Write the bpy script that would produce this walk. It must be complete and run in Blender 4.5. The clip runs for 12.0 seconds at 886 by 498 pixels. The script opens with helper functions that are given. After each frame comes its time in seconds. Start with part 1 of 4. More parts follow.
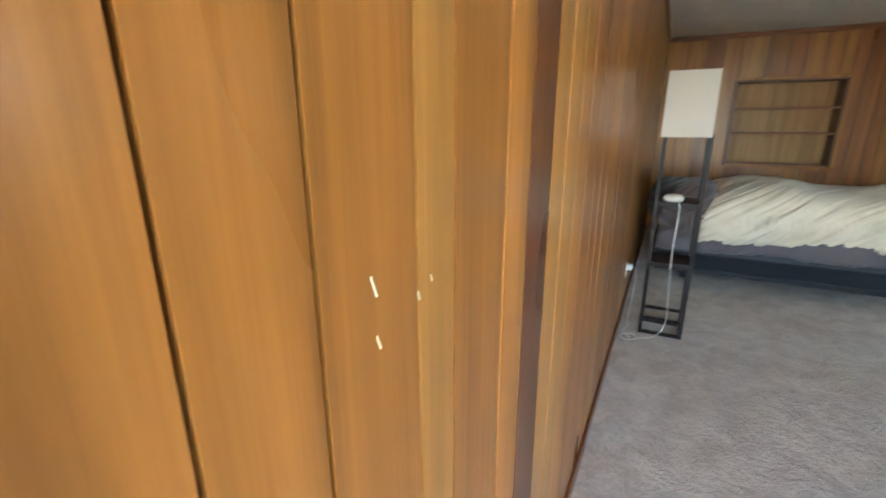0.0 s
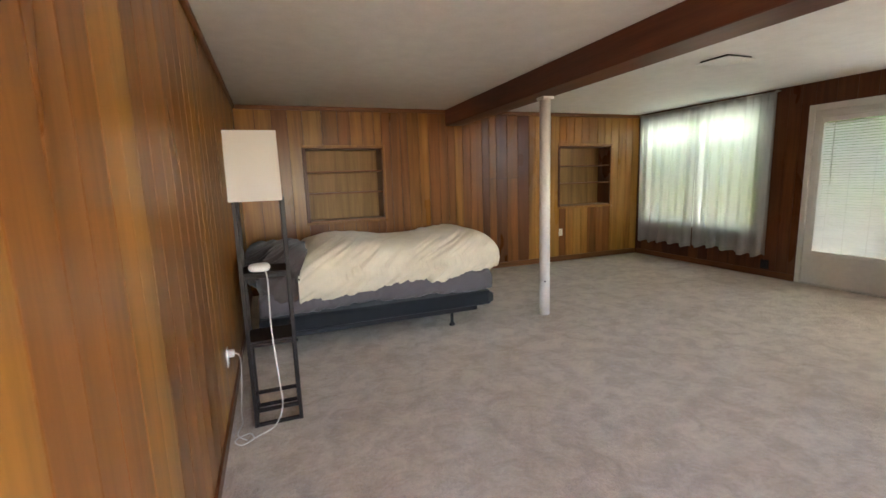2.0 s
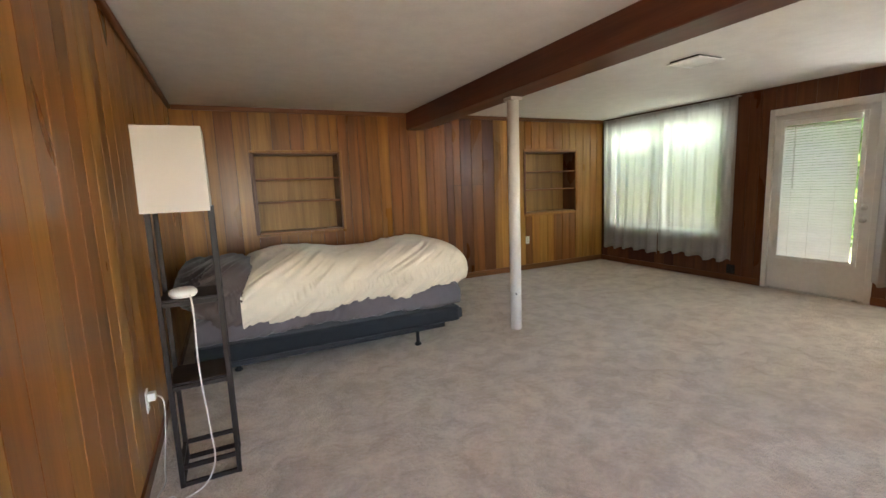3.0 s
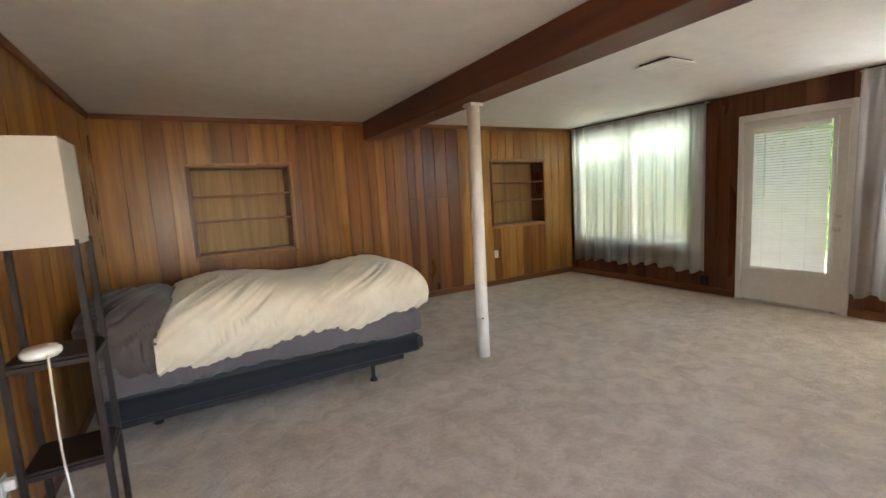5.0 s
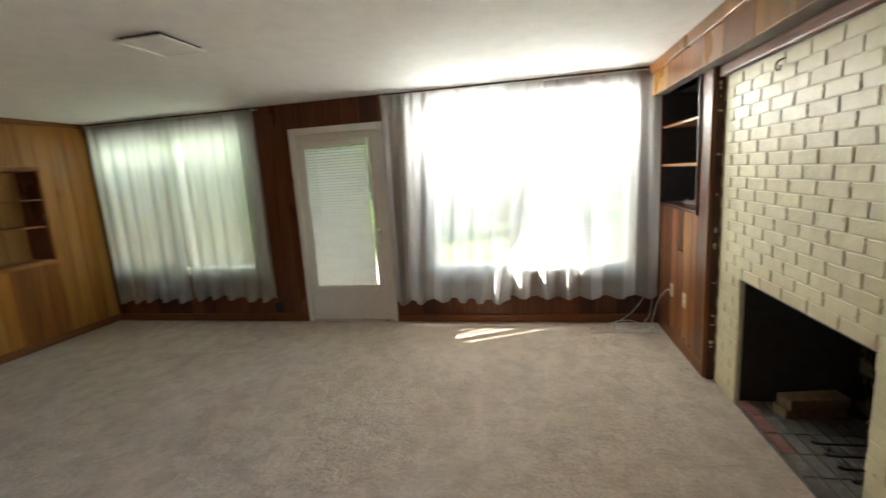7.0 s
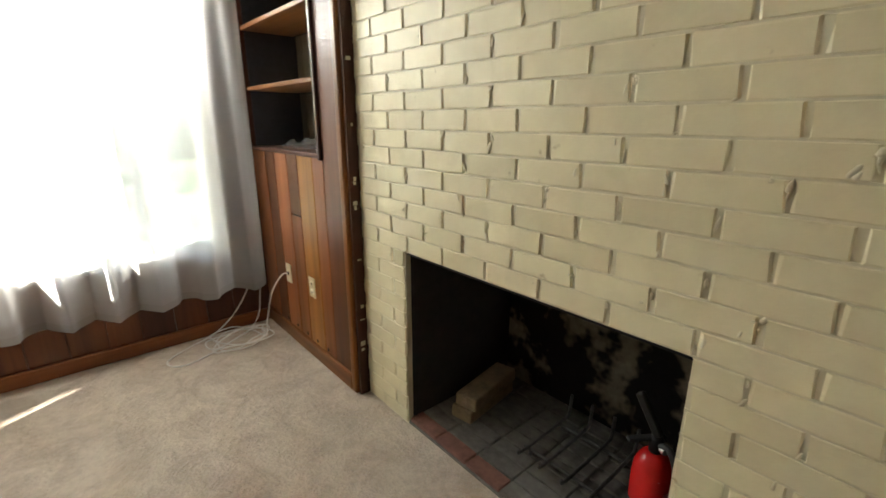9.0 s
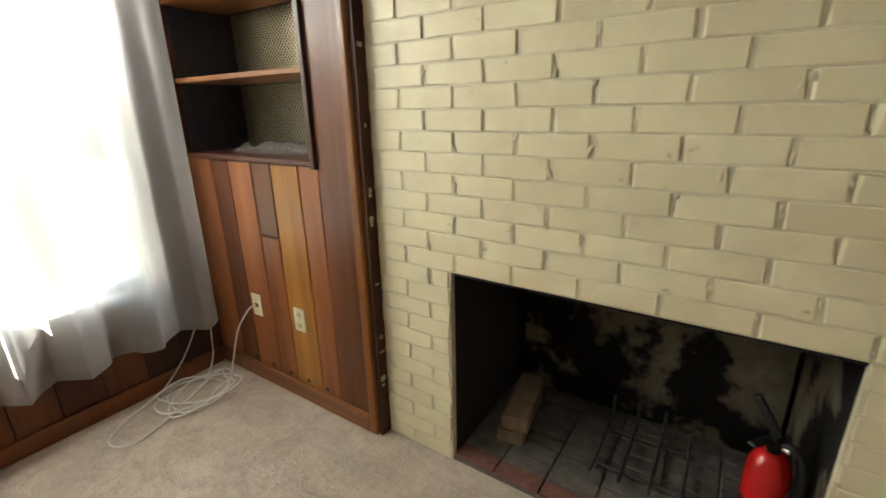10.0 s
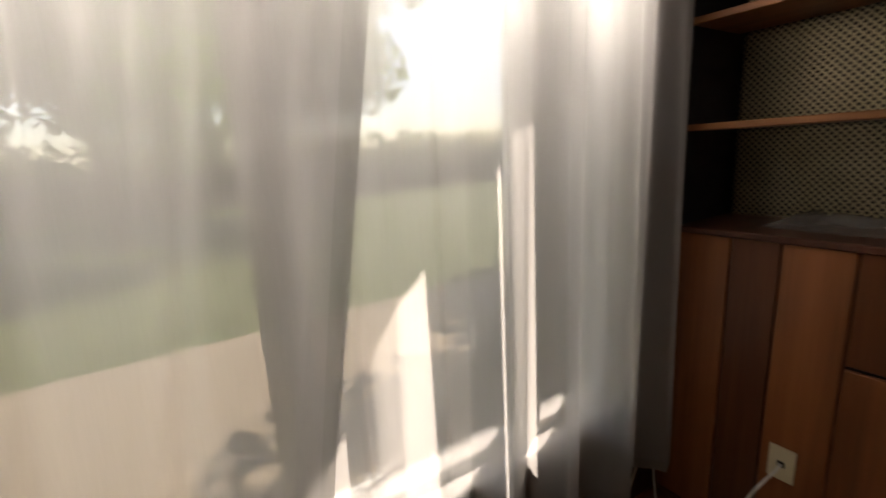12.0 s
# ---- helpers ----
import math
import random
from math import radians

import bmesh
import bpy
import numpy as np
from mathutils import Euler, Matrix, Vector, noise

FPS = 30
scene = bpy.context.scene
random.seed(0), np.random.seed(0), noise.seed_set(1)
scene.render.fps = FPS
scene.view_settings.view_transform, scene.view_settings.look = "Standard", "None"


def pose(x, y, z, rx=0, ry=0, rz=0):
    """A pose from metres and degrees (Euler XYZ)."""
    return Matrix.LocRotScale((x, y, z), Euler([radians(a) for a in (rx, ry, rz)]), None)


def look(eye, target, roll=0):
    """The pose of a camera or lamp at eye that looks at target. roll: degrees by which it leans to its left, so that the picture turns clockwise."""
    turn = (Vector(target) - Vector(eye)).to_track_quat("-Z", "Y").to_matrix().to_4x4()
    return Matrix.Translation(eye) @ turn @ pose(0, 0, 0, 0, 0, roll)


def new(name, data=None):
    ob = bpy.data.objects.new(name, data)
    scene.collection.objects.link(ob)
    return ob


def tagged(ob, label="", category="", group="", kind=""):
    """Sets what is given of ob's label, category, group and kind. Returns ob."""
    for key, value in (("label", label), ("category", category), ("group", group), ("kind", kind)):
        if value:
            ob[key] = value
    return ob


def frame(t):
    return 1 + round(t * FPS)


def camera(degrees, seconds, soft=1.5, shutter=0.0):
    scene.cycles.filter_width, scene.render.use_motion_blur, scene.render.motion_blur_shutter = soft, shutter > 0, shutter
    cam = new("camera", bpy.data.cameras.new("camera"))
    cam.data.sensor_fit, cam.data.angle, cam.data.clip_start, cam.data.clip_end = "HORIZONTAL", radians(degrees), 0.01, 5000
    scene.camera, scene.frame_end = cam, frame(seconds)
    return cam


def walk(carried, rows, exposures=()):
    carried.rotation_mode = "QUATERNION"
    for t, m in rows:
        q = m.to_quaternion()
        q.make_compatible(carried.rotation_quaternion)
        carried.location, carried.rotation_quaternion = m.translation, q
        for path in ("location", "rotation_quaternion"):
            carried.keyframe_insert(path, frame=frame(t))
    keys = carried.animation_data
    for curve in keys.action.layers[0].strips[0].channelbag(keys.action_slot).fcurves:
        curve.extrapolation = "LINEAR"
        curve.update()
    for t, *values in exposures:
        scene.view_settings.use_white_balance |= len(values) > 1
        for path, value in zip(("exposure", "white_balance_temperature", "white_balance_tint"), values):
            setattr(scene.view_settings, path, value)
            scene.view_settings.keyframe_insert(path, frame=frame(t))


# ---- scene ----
cam = camera(90.4, 12.0, shutter=0.25)
PATH = [
    (0, (0.067, 0.025, 1.421), (-0.805, 1.736, 0.861), -0.2),
    (0.5, (0.047, 0.093, 1.42), (-0.3, 2.034, 1.086), -0.9),
    (1, (0.073, 0.257, 1.427), (0.3, 2.218, 1.102), -1.5),
    (1.5, (0.133, 0.32, 1.41), (0.684, 2.216, 1.09), -1.9),
    (2, (0.213, 0.487, 1.407), (0.921, 2.332, 1.093), -1.9),
    (2.5, (0.312, 0.628, 1.398), (1.108, 2.439, 1.105), -2.1),
    (3, (0.340, 0.813, 1.39), (1.203, 2.595, 1.106), -2.3),
    (4.8, (0.545, 1.107, 1.404), (1.504, 2.846, 1.165), -3.1),
    (5, (0.643, 1.114, 1.426), (1.616, 2.843, 1.18), -3.2),
    (5.5, (0.859, 1.19, 1.436), (1.926, 2.863, 1.184), -3.4),
    (6, (1.105, 1.318, 1.432), (2.459, 2.771, 1.196), -3.5),
    (6.5, (1.433, 1.450, 1.509), (3.153, 2.434, 1.243), -3.8),
    (7, (1.796, 1.398, 1.555), (3.726, 1.799, 1.217), -3.7),
    (7.6, (2.293, 1.214, 1.483), (4.239, 1.014, 1.068), -3.3),
    (9.3, (3.487, 1.175, 1.309), (4.774, -0.231, 0.704), -0.7),
    (9.5, (3.615, 1.221, 1.332), (4.799, -0.258, 0.691), -1.6),
    (10, (3.891, 1.38, 1.36), (4.954, -0.199, 0.745), -1.2),
    (10.5, (4.29, 1.473, 1.365), (5.396, -0.093, 0.793), -1.4),
    (11, (4.683, 1.587, 1.391), (5.95, 0.129, 0.871), -2.3),
    (11.5, (5.044, 1.728, 1.477), (6.471, 0.423, 0.965), -2.6),
    (12, (5.32, 1.755, 1.472), (6.97, 0.711, 1.037), -3.3),
]
walk(cam, [(t, look(*p)) for t, *p in PATH], [
    (0.0, 5.3, 5500, 0), (0.7, 5.4, 5800, 4), (1.5, 5.25, 6300, 10), (3.0, 5.35, 6400, 10), (6.0, 5.35, 6400, 10), (7.0, 4.9, 6500, 6),
    (7.6, 4.95, 6500, 6), (9.3, 5.05, 6600, 6), (10.5, 5.1, 6700, 8), (11.0, 3.9, 7300, 18), (11.5, 3.25, 7500, 20), (12.0, 2.55, 7600, 20)])

# ---- world and sun ----
SUN_DIR = Vector((-0.45, 0.89, -1.27)).normalized()
world = bpy.data.worlds.new("world")
scene.world = world
world.use_nodes = True
wn = world.node_tree.nodes
sky = wn.new("ShaderNodeTexSky")
sky.sky_type = "NISHITA"
sky.sun_disc = False
sky.sun_elevation = radians(52)
sky.sun_rotation = math.atan2(0.45, -0.89)
wn["Background"].inputs["Strength"].default_value = 0.085
world.node_tree.links.new(sky.outputs[0], wn["Background"].inputs["Color"])
sun_data = bpy.data.lights.new("sun", "SUN")
sun_data.energy, sun_data.angle, sun_data.color = 2.4, radians(0.5), (1.0, 0.95, 0.87)
sun = new("sun", sun_data)
sun.rotation_mode = "QUATERNION"
sun.rotation_quaternion = SUN_DIR.to_track_quat("-Z", "Y")

# added fill lamp in the opening of an assumed, unseen hall window behind the walker
hall_light = bpy.data.lights.new("hall_fill_light", "AREA")
hall_light.shape, hall_light.size, hall_light.size_y, hall_light.energy, hall_light.color = "RECTANGLE", 2.3, 1.35, 0.38, (1.0, 0.96, 0.90)
new("hall_fill_light", hall_light).matrix_world = look((1.35, -1.93, 1.4), (1.35, 2.0, 1.3))
# the sky's light in the upper part of the two window openings
for yc, watts, tint in ((1.44, 4.0, (1.0, 0.98, 0.95)), (5.40, 0.4, (0.90, 1.0, 0.86))):
    sky_light = bpy.data.lights.new("window_daylight", "AREA")
    sky_light.shape, sky_light.size, sky_light.size_y, sky_light.energy, sky_light.color = "RECTANGLE", 1.8, 0.25, watts, tint
    new("window_daylight", sky_light).matrix_world = look((6.37, yc, 1.97), (0.0, yc, -0.6))


# ---- material helpers ----
class Mat:
    """A small builder of node materials."""

    def __init__(self, name, rough=0.6, metal=0.0, spec=0.5):
        self.m = bpy.data.materials.new(name)
        self.m.use_nodes = True
        self.t = self.m.node_tree
        self.b = self.t.nodes["Principled BSDF"]
        self.b.inputs["Roughness"].default_value = rough
        self.b.inputs["Metallic"].default_value = metal
        self.b.inputs["Specular IOR Level"].default_value = spec

    def node(self, kind, **values):
        n = self.t.nodes.new("ShaderNode" + kind)
        for key, v in values.items():
            n.inputs[key.replace("_", " ")].default_value = v
        return n

    def link(self, a, b):
        self.t.links.new(a, b)

    def coords(self, scale=(1, 1, 1), shift=True):
        c = self.node("TexCoord")
        mp = self.node("Mapping", Scale=scale)
        self.link(c.outputs["Object"], mp.inputs["Vector"])
        if shift:
            info = self.node("ObjectInfo")
            mul = self.node("Math")
            mul.operation = "MULTIPLY"
            mul.inputs[1].default_value = 40.0
            self.link(info.outputs["Random"], mul.inputs[0])
            self.link(mul.outputs[0], mp.inputs["Location"])
        return mp.outputs[0]

    def noise(self, co, scale, detail=4.0, rough=0.6, distortion=0.0):
        n = self.node("TexNoise", Scale=scale, Detail=detail, Roughness=rough, Distortion=distortion)
        self.link(co, n.inputs["Vector"])
        return n.outputs["Fac"]

    def ramp(self, fac, *stops):
        r = self.node("ValToRGB")
        el = r.color_ramp.elements
        while len(el) < len(stops):
            el.new(0.5)
        for e, (p, c) in zip(el, stops):
            e.position, e.color = p, (*c, 1)
        self.link(fac, r.inputs[0])
        return r.outputs[0]

    def mix(self, fac, a, b, mode="MIX"):
        n = self.node("Mix")
        n.data_type, n.blend_type = "RGBA", mode
        for sock, v in ((n.inputs[0], fac), (n.inputs[6], a), (n.inputs[7], b)):
            if isinstance(v, (int, float)):
                sock.default_value = v
            elif isinstance(v, tuple):
                sock.default_value = (*v, 1)
            else:
                self.link(v, sock)
        return n.outputs[2]

    def bump(self, h, strength=0.3, dist=0.01):
        n = self.node("Bump", Strength=strength, Distance=dist)
        self.link(h, n.inputs["Height"])
        old = self.b.inputs["Normal"]
        if old.is_linked:
            self.link(old.links[0].from_socket, n.inputs["Normal"])
        self.link(n.outputs[0], old)
        return self

    def color(self, c):
        if isinstance(c, tuple):
            self.b.inputs["Base Color"].default_value = (*c, 1)
        else:
            self.link(c, self.b.inputs["Base Color"])
        return self

    def rough(self, fac, lo, hi):
        n = self.node("MapRange")
        n.inputs[3].default_value, n.inputs[4].default_value = lo, hi
        self.link(fac, n.inputs[0])
        self.link(n.outputs[0], self.b.inputs["Roughness"])
        return self


def scaled(c, k):
    return tuple(v * k for v in c)


def wood(name, base, rough=0.27, axis="z", vary=0.25):
    """Varnished board: long grain with fine pores, tone shifting from board to board."""
    m = Mat(name, rough, spec=0.32)
    long = {"x": (0.06, 1, 1), "y": (1, 0.06, 1), "z": (1, 1, 0.06)}[axis]
    fine = {"x": (0.015, 1, 1), "y": (1, 0.015, 1), "z": (1, 1, 0.015)}[axis]
    broad = m.noise(m.coords(long), 9.0, 5.0, 0.6, 0.6)
    grain = m.noise(m.coords(fine), 75.0, 4.0, 0.75)
    blot = m.noise(m.coords((1, 1, 0.4)), 2.2, 3.0, 0.5)
    c = m.ramp(broad, (0.28, scaled(base, 0.6)), (0.50, base), (0.74, scaled(base, 1.4)))
    g = m.ramp(grain, (0.35, (0.72, 0.68, 0.64)), (0.6, (1, 1, 1)))
    c = m.mix(0.5, c, g, "MULTIPLY")
    b = m.ramp(blot, (0.35, (0.84, 0.80, 0.78)), (0.65, (1.0, 1.0, 1.0)))
    c = m.mix(0.8, c, b, "MULTIPLY")
    info = m.node("ObjectInfo")
    r = m.ramp(info.outputs["Random"], (0.0, (1 - vary, 1 - vary * 1.15, 1 - vary * 1.25)), (1.0, (1.0, 1.0, 1.0)))
    m.color(m.mix(1.0, c, r, "MULTIPLY"))
    m.rough(blot, rough - 0.06, rough + 0.12).bump(grain, 0.10, 0.002).bump(blot, 0.25, 0.02)
    m.b.inputs["Coat Weight"].default_value = 0.06
    m.b.inputs["Coat Roughness"].default_value = 0.25
    return m.m


WOOD = [wood("wood_honey", (0.42, 0.205, 0.045)), wood("wood_amber", (0.37, 0.16, 0.031)),
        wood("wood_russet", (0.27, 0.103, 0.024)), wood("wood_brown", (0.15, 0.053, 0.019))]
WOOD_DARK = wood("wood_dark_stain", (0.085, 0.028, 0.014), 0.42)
WOOD_TRIM_X = wood("wood_trim_along_x", (0.22, 0.085, 0.028), 0.36, "x")
WOOD_TRIM_Y = wood("wood_trim_along_y", (0.20, 0.072, 0.024), 0.36, "y")
WOOD_TRIM_Z = wood("wood_trim_upright", (0.16, 0.055, 0.022), 0.36, "z")
WOOD_RED = wood("wood_red_cedar", (0.30, 0.105, 0.036), 0.36)
WOOD_BEAM = wood("wood_beam_stain", (0.14, 0.046, 0.02), 0.42, "y", 0.1)
WOOD_SHELF = wood("wood_shelf", (0.33, 0.14, 0.05), 0.4, "x", 0.15)
WOOD_BACK = wood("wood_niche_back", (0.36, 0.20, 0.065), 0.5, "z", 0.1)
# dark colour behind the board gaps stands in for shade in the grooves
GROOVE = Mat("groove_shade_backing", 0.8).color((0.05, 0.02, 0.01)).m


def plain(name, c, rough=0.5, metal=0.0, vary=0.12, scale=30.0, bump=0.05):
    m = Mat(name, rough, metal)
    co = m.coords()
    n = m.noise(co, scale)
    big = m.noise(co, scale * 0.12)
    col = m.ramp(n, (0.3, scaled(c, 1 - vary)), (0.7, scaled(c, 1 + vary)))
    m.color(m.mix(0.6, col, m.ramp(big, (0.3, (0.86, 0.86, 0.86)), (0.7, (1, 1, 1))), "MULTIPLY"))
    m.rough(big, max(rough - 0.08, 0.02), rough + 0.08).bump(n, bump, 0.003)
    return m.m


def carpet():
    m = Mat("carpet", 0.95, spec=0.1)
    co = m.coords(shift=False)
    pile = m.noise(co, 170.0, 3.0, 0.8)
    tuft = m.noise(co, 38.0, 3.0, 0.7)
    lay = m.noise(co, 6.5, 5.0, 0.65, 0.5)
    stain = m.noise(co, 1.6, 4.0, 0.6)
    c = m.ramp(lay, (0.38, (0.54, 0.445, 0.355)), (0.60, (0.69, 0.585, 0.475)))
    c = m.mix(0.8, c, m.ramp(stain, (0.35, (0.88, 0.86, 0.84)), (0.6, (1, 1, 1))), "MULTIPLY")
    c = m.mix(0.7, c, m.ramp(tuft, (0.3, (0.78, 0.77, 0.76)), (0.65, (1, 1, 1))), "MULTIPLY")
    c = m.mix(0.6, c, m.ramp(pile, (0.3, (0.7, 0.7, 0.7)), (0.65, (1, 1, 1))), "MULTIPLY")
    m.color(c).bump(pile, 0.8, 0.008).bump(tuft, 0.8, 0.02).bump(lay, 0.45, 0.05)
    m.b.inputs["Sheen Weight"].default_value = 0.2
    return m.m


CARPET = carpet()
CEILING = plain("ceiling_paint", (0.81, 0.80, 0.78), 0.8, 0, 0.03, 60, 0.12)
PLASTER = plain("plain_wall_paint", (0.6, 0.56, 0.5), 0.8, 0, 0.04, 40, 0.05)
POLE_PAINT = plain("pole_paint", (0.68, 0.63, 0.57), 0.5, 0, 0.04, 25, 0.06)
DOOR_PAINT = plain("door_paint", (0.72, 0.71, 0.68), 0.45, 0, 0.04, 20, 0.04)
VINYL = plain("white_vinyl", (0.78, 0.78, 0.77), 0.4, 0, 0.03, 20, 0.02)
BLIND = plain("blind_slat", (0.80, 0.80, 0.78), 0.45, 0, 0.03, 20, 0.02)
CHROME = plain("satin_nickel", (0.6, 0.58, 0.54), 0.3, 1.0, 0.08, 60, 0.03)
BLACK_METAL = plain("black_metal", (0.012, 0.012, 0.014), 0.45, 0.3, 0.2, 40, 0.05)
STEEL_ROD = plain("sooty_iron", (0.10, 0.095, 0.09), 0.5, 0.8, 0.3, 40, 0.2)
ESPRESSO = wood("espresso_wood", (0.013, 0.006, 0.004), 0.55)
CORD = plain("white_cord", (0.72, 0.70, 0.66), 0.45, 0, 0.06, 30, 0.02)
IVORY = plain("ivory_plastic", (0.72, 0.64, 0.44), 0.35, 0, 0.04, 30, 0.01)
WHITE_PLASTIC = plain("white_plastic", (0.74, 0.71, 0.66), 0.35, 0, 0.03, 30, 0.01)
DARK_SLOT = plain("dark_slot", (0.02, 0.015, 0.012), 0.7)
RED = plain("red_enamel", (0.52, 0.012, 0.012), 0.28, 0, 0.06, 20, 0.02)
RUBBER = plain("black_rubber", (0.015, 0.015, 0.015), 0.55, 0, 0.15, 50, 0.05)
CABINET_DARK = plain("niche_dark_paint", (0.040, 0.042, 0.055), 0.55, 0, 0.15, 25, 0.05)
CONCRETE = plain("patio_concrete", (0.36, 0.29, 0.21), 0.85, 0, 0.15, 14, 0.2)
STUCCO = plain("outer_wall", (0.45, 0.42, 0.38), 0.85, 0, 0.1, 14, 0.2)


def cloth(name, c, scale=220.0, sheen=0.2, rough=0.85):
    m = Mat(name, rough, spec=0.2)
    co = m.coords()
    weave = m.noise(co, scale, 2.0)
    soft = m.noise(co, 6.0, 4.0)
    col = m.mix(0.5, m.ramp(soft, (0.3, scaled(c, 0.9)), (0.7, scaled(c, 1.06))), m.ramp(weave, (0.3, (0.86, 0.86, 0.86)), (0.7, (1, 1, 1))), "MULTIPLY")
    m.color(col).bump(weave, 0.2, 0.002).bump(soft, 0.25, 0.012)
    m.b.inputs["Sheen Weight"].default_value = sheen
    return m.m


DUVET = cloth("duvet_cotton", (0.68, 0.585, 0.44))
SHEET = cloth("grey_sheet", (0.12, 0.10, 0.102))
BOX_SPRING = cloth("box_spring_fabric", (0.013, 0.014, 0.017))
# dark cloths, their colours lowered further for shade at the bed head
PILLOW = cloth("dark_pillow", (0.036, 0.026, 0.023))
BLANKET = cloth("grey_blanket", (0.095, 0.072, 0.066))


def shade_fabric():
    m = Mat("lampshade_linen", 0.8, spec=0.2)
    co = m.coords()
    w = m.noise(m.coords((1, 1, 6)), 120.0, 2.0)
    m.color(m.mix(0.4, (0.70, 0.64, 0.58), m.ramp(w, (0.3, (0.85, 0.85, 0.85)), (0.7, (1, 1, 1))), "MULTIPLY")).bump(w, 0.2, 0.001)
    tr = m.node("BsdfTranslucent")
    tr.inputs[0].default_value = (0.7, 0.62, 0.54, 1)
    mx = m.node("MixShader")
    mx.inputs[0].default_value = 0.25
    m.link(m.b.outputs[0], mx.inputs[1])
    m.link(tr.outputs[0], mx.inputs[2])
    m.link(mx.outputs[0], m.t.nodes["Material Output"].inputs[0])
    return m.m


def sheer(name, clear, c, trans):
    """Thin curtain cloth: part open weave, part glowing through, part reflecting."""
    m = Mat(name, 0.85, spec=0.1)
    co = m.coords()
    thread = m.noise(m.coords((1, 1, 0.05)), 160.0, 2.0)
    m.color(m.mix(0.5, c, m.ramp(thread, (0.3, (0.84, 0.84, 0.84)), (0.7, (1, 1, 1))), "MULTIPLY"))
    m.bump(m.noise(co, 25.0), 0.15, 0.006)
    tr = m.node("BsdfTranslucent")
    tr.inputs[0].default_value = (*trans, 1)
    tp = m.node("BsdfTransparent")
    tp.inputs[0].default_value = (1, 1, 1, 1)
    a = m.node("MixShader")
    a.inputs[0].default_value = 0.68
    m.link(m.b.outputs[0], a.inputs[1])
    m.link(tr.outputs[0], a.inputs[2])
    b = m.node("MixShader")
    b.inputs[0].default_value = clear
    m.link(a.outputs[0], b.inputs[1])
    m.link(tp.outputs[0], b.inputs[2])
    m.link(b.outputs[0], m.t.nodes["Material Output"].inputs[0])
    return m.m


SHADE = shade_fabric()
SHEER = sheer("sheer_curtain", 0.21, (0.70, 0.69, 0.68), (0.58, 0.575, 0.565))
HEM = sheer("curtain_hem", 0.14, (0.68, 0.67, 0.65), (0.45, 0.445, 0.43))
FILM = sheer("clear_plastic_film", 0.68, (0.75, 0.75, 0.72), (0.6, 0.6, 0.6))


def glass():
    m = Mat("window_glass", 0.0)
    g = m.node("BsdfGlossy")
    g.inputs["Roughness"].default_value = 0.02
    tp = m.node("BsdfTransparent")
    tp.inputs[0].default_value = (0.95, 0.97, 0.96, 1)
    f = m.node("Fresnel", IOR=1.45)
    mx = m.node("MixShader")
    m.link(f.outputs[0], mx.inputs[0])
    m.link(tp.outputs[0], mx.inputs[1])
    m.link(g.outputs[0], mx.inputs[2])
    m.link(mx.outputs[0], m.t.nodes["Material Output"].inputs[0])
    return m.m


GLASS = glass()


def brick_paint():
    m = Mat("cream_painted_brick", 0.42)
    co = m.coords()
    n = m.noise(co, 55.0, 5.0)
    pit = m.noise(co, 16.0, 3.0, 0.5)
    dirt = m.noise(co, 5.0, 4.0)
    c = m.ramp(dirt, (0.3, (0.67, 0.595, 0.40)), (0.6, (0.75, 0.68, 0.465)))
    info = m.node("ObjectInfo")
    c = m.mix(1.0, c, m.ramp(info.outputs["Random"], (0, (0.92, 0.92, 0.90)), (1, (1, 1, 1))), "MULTIPLY")
    c = m.mix(0.8, c, m.ramp(pit, (0.22, (0.5, 0.42, 0.3)), (0.30, (1, 1, 1))), "MULTIPLY")
    m.color(c).bump(n, 0.25, 0.003).bump(pit, 0.35, 0.006)
    return m.m


BRICK = brick_paint()
MORTAR = plain("cream_painted_mortar", (0.66, 0.60, 0.43), 0.5, 0, 0.08, 30, 0.4)


def soot():
    m = Mat("sooty_firebrick", 0.9, spec=0.2)
    co = m.coords(shift=False)
    big = m.noise(co, 2.6, 4.0, 0.6, 0.1)
    fine = m.noise(co, 40.0)
    c = m.ramp(big, (0.49, (0.012, 0.010, 0.009)), (0.54, (0.16, 0.13, 0.09)), (0.7, (0.26, 0.22, 0.15)))
    m.color(m.mix(0.6, c, m.ramp(fine, (0.3, (0.6, 0.6, 0.6)), (0.7, (1, 1, 1))), "MULTIPLY")).bump(fine, 0.4, 0.006)
    return m.m


SOOT = soot()
SOOT_DARK = plain("black_soot", (0.014, 0.012, 0.011), 0.9, 0, 0.3, 20, 0.3)
HEARTH = plain("hearth_brick_ash", (0.13, 0.115, 0.10), 0.9, 0, 0.35, 18, 0.4)
RED_BRICK = plain("red_hearth_brick", (0.17, 0.07, 0.05), 0.85, 0, 0.3, 25, 0.3)
LOG = plain("tan_firebrick", (0.24, 0.17, 0.10), 0.9, 0, 0.25, 25, 0.3)


def perforated():
    """Gilt sheet metal with a staggered pattern of round holes."""
    m = Mat("perforated_metal", 0.42, 0.6)
    m.color(m.ramp(m.noise(m.coords(), 6.0), (0.3, (0.30, 0.25, 0.15)), (0.7, (0.42, 0.36, 0.24))))
    return m.m


MESH = perforated()


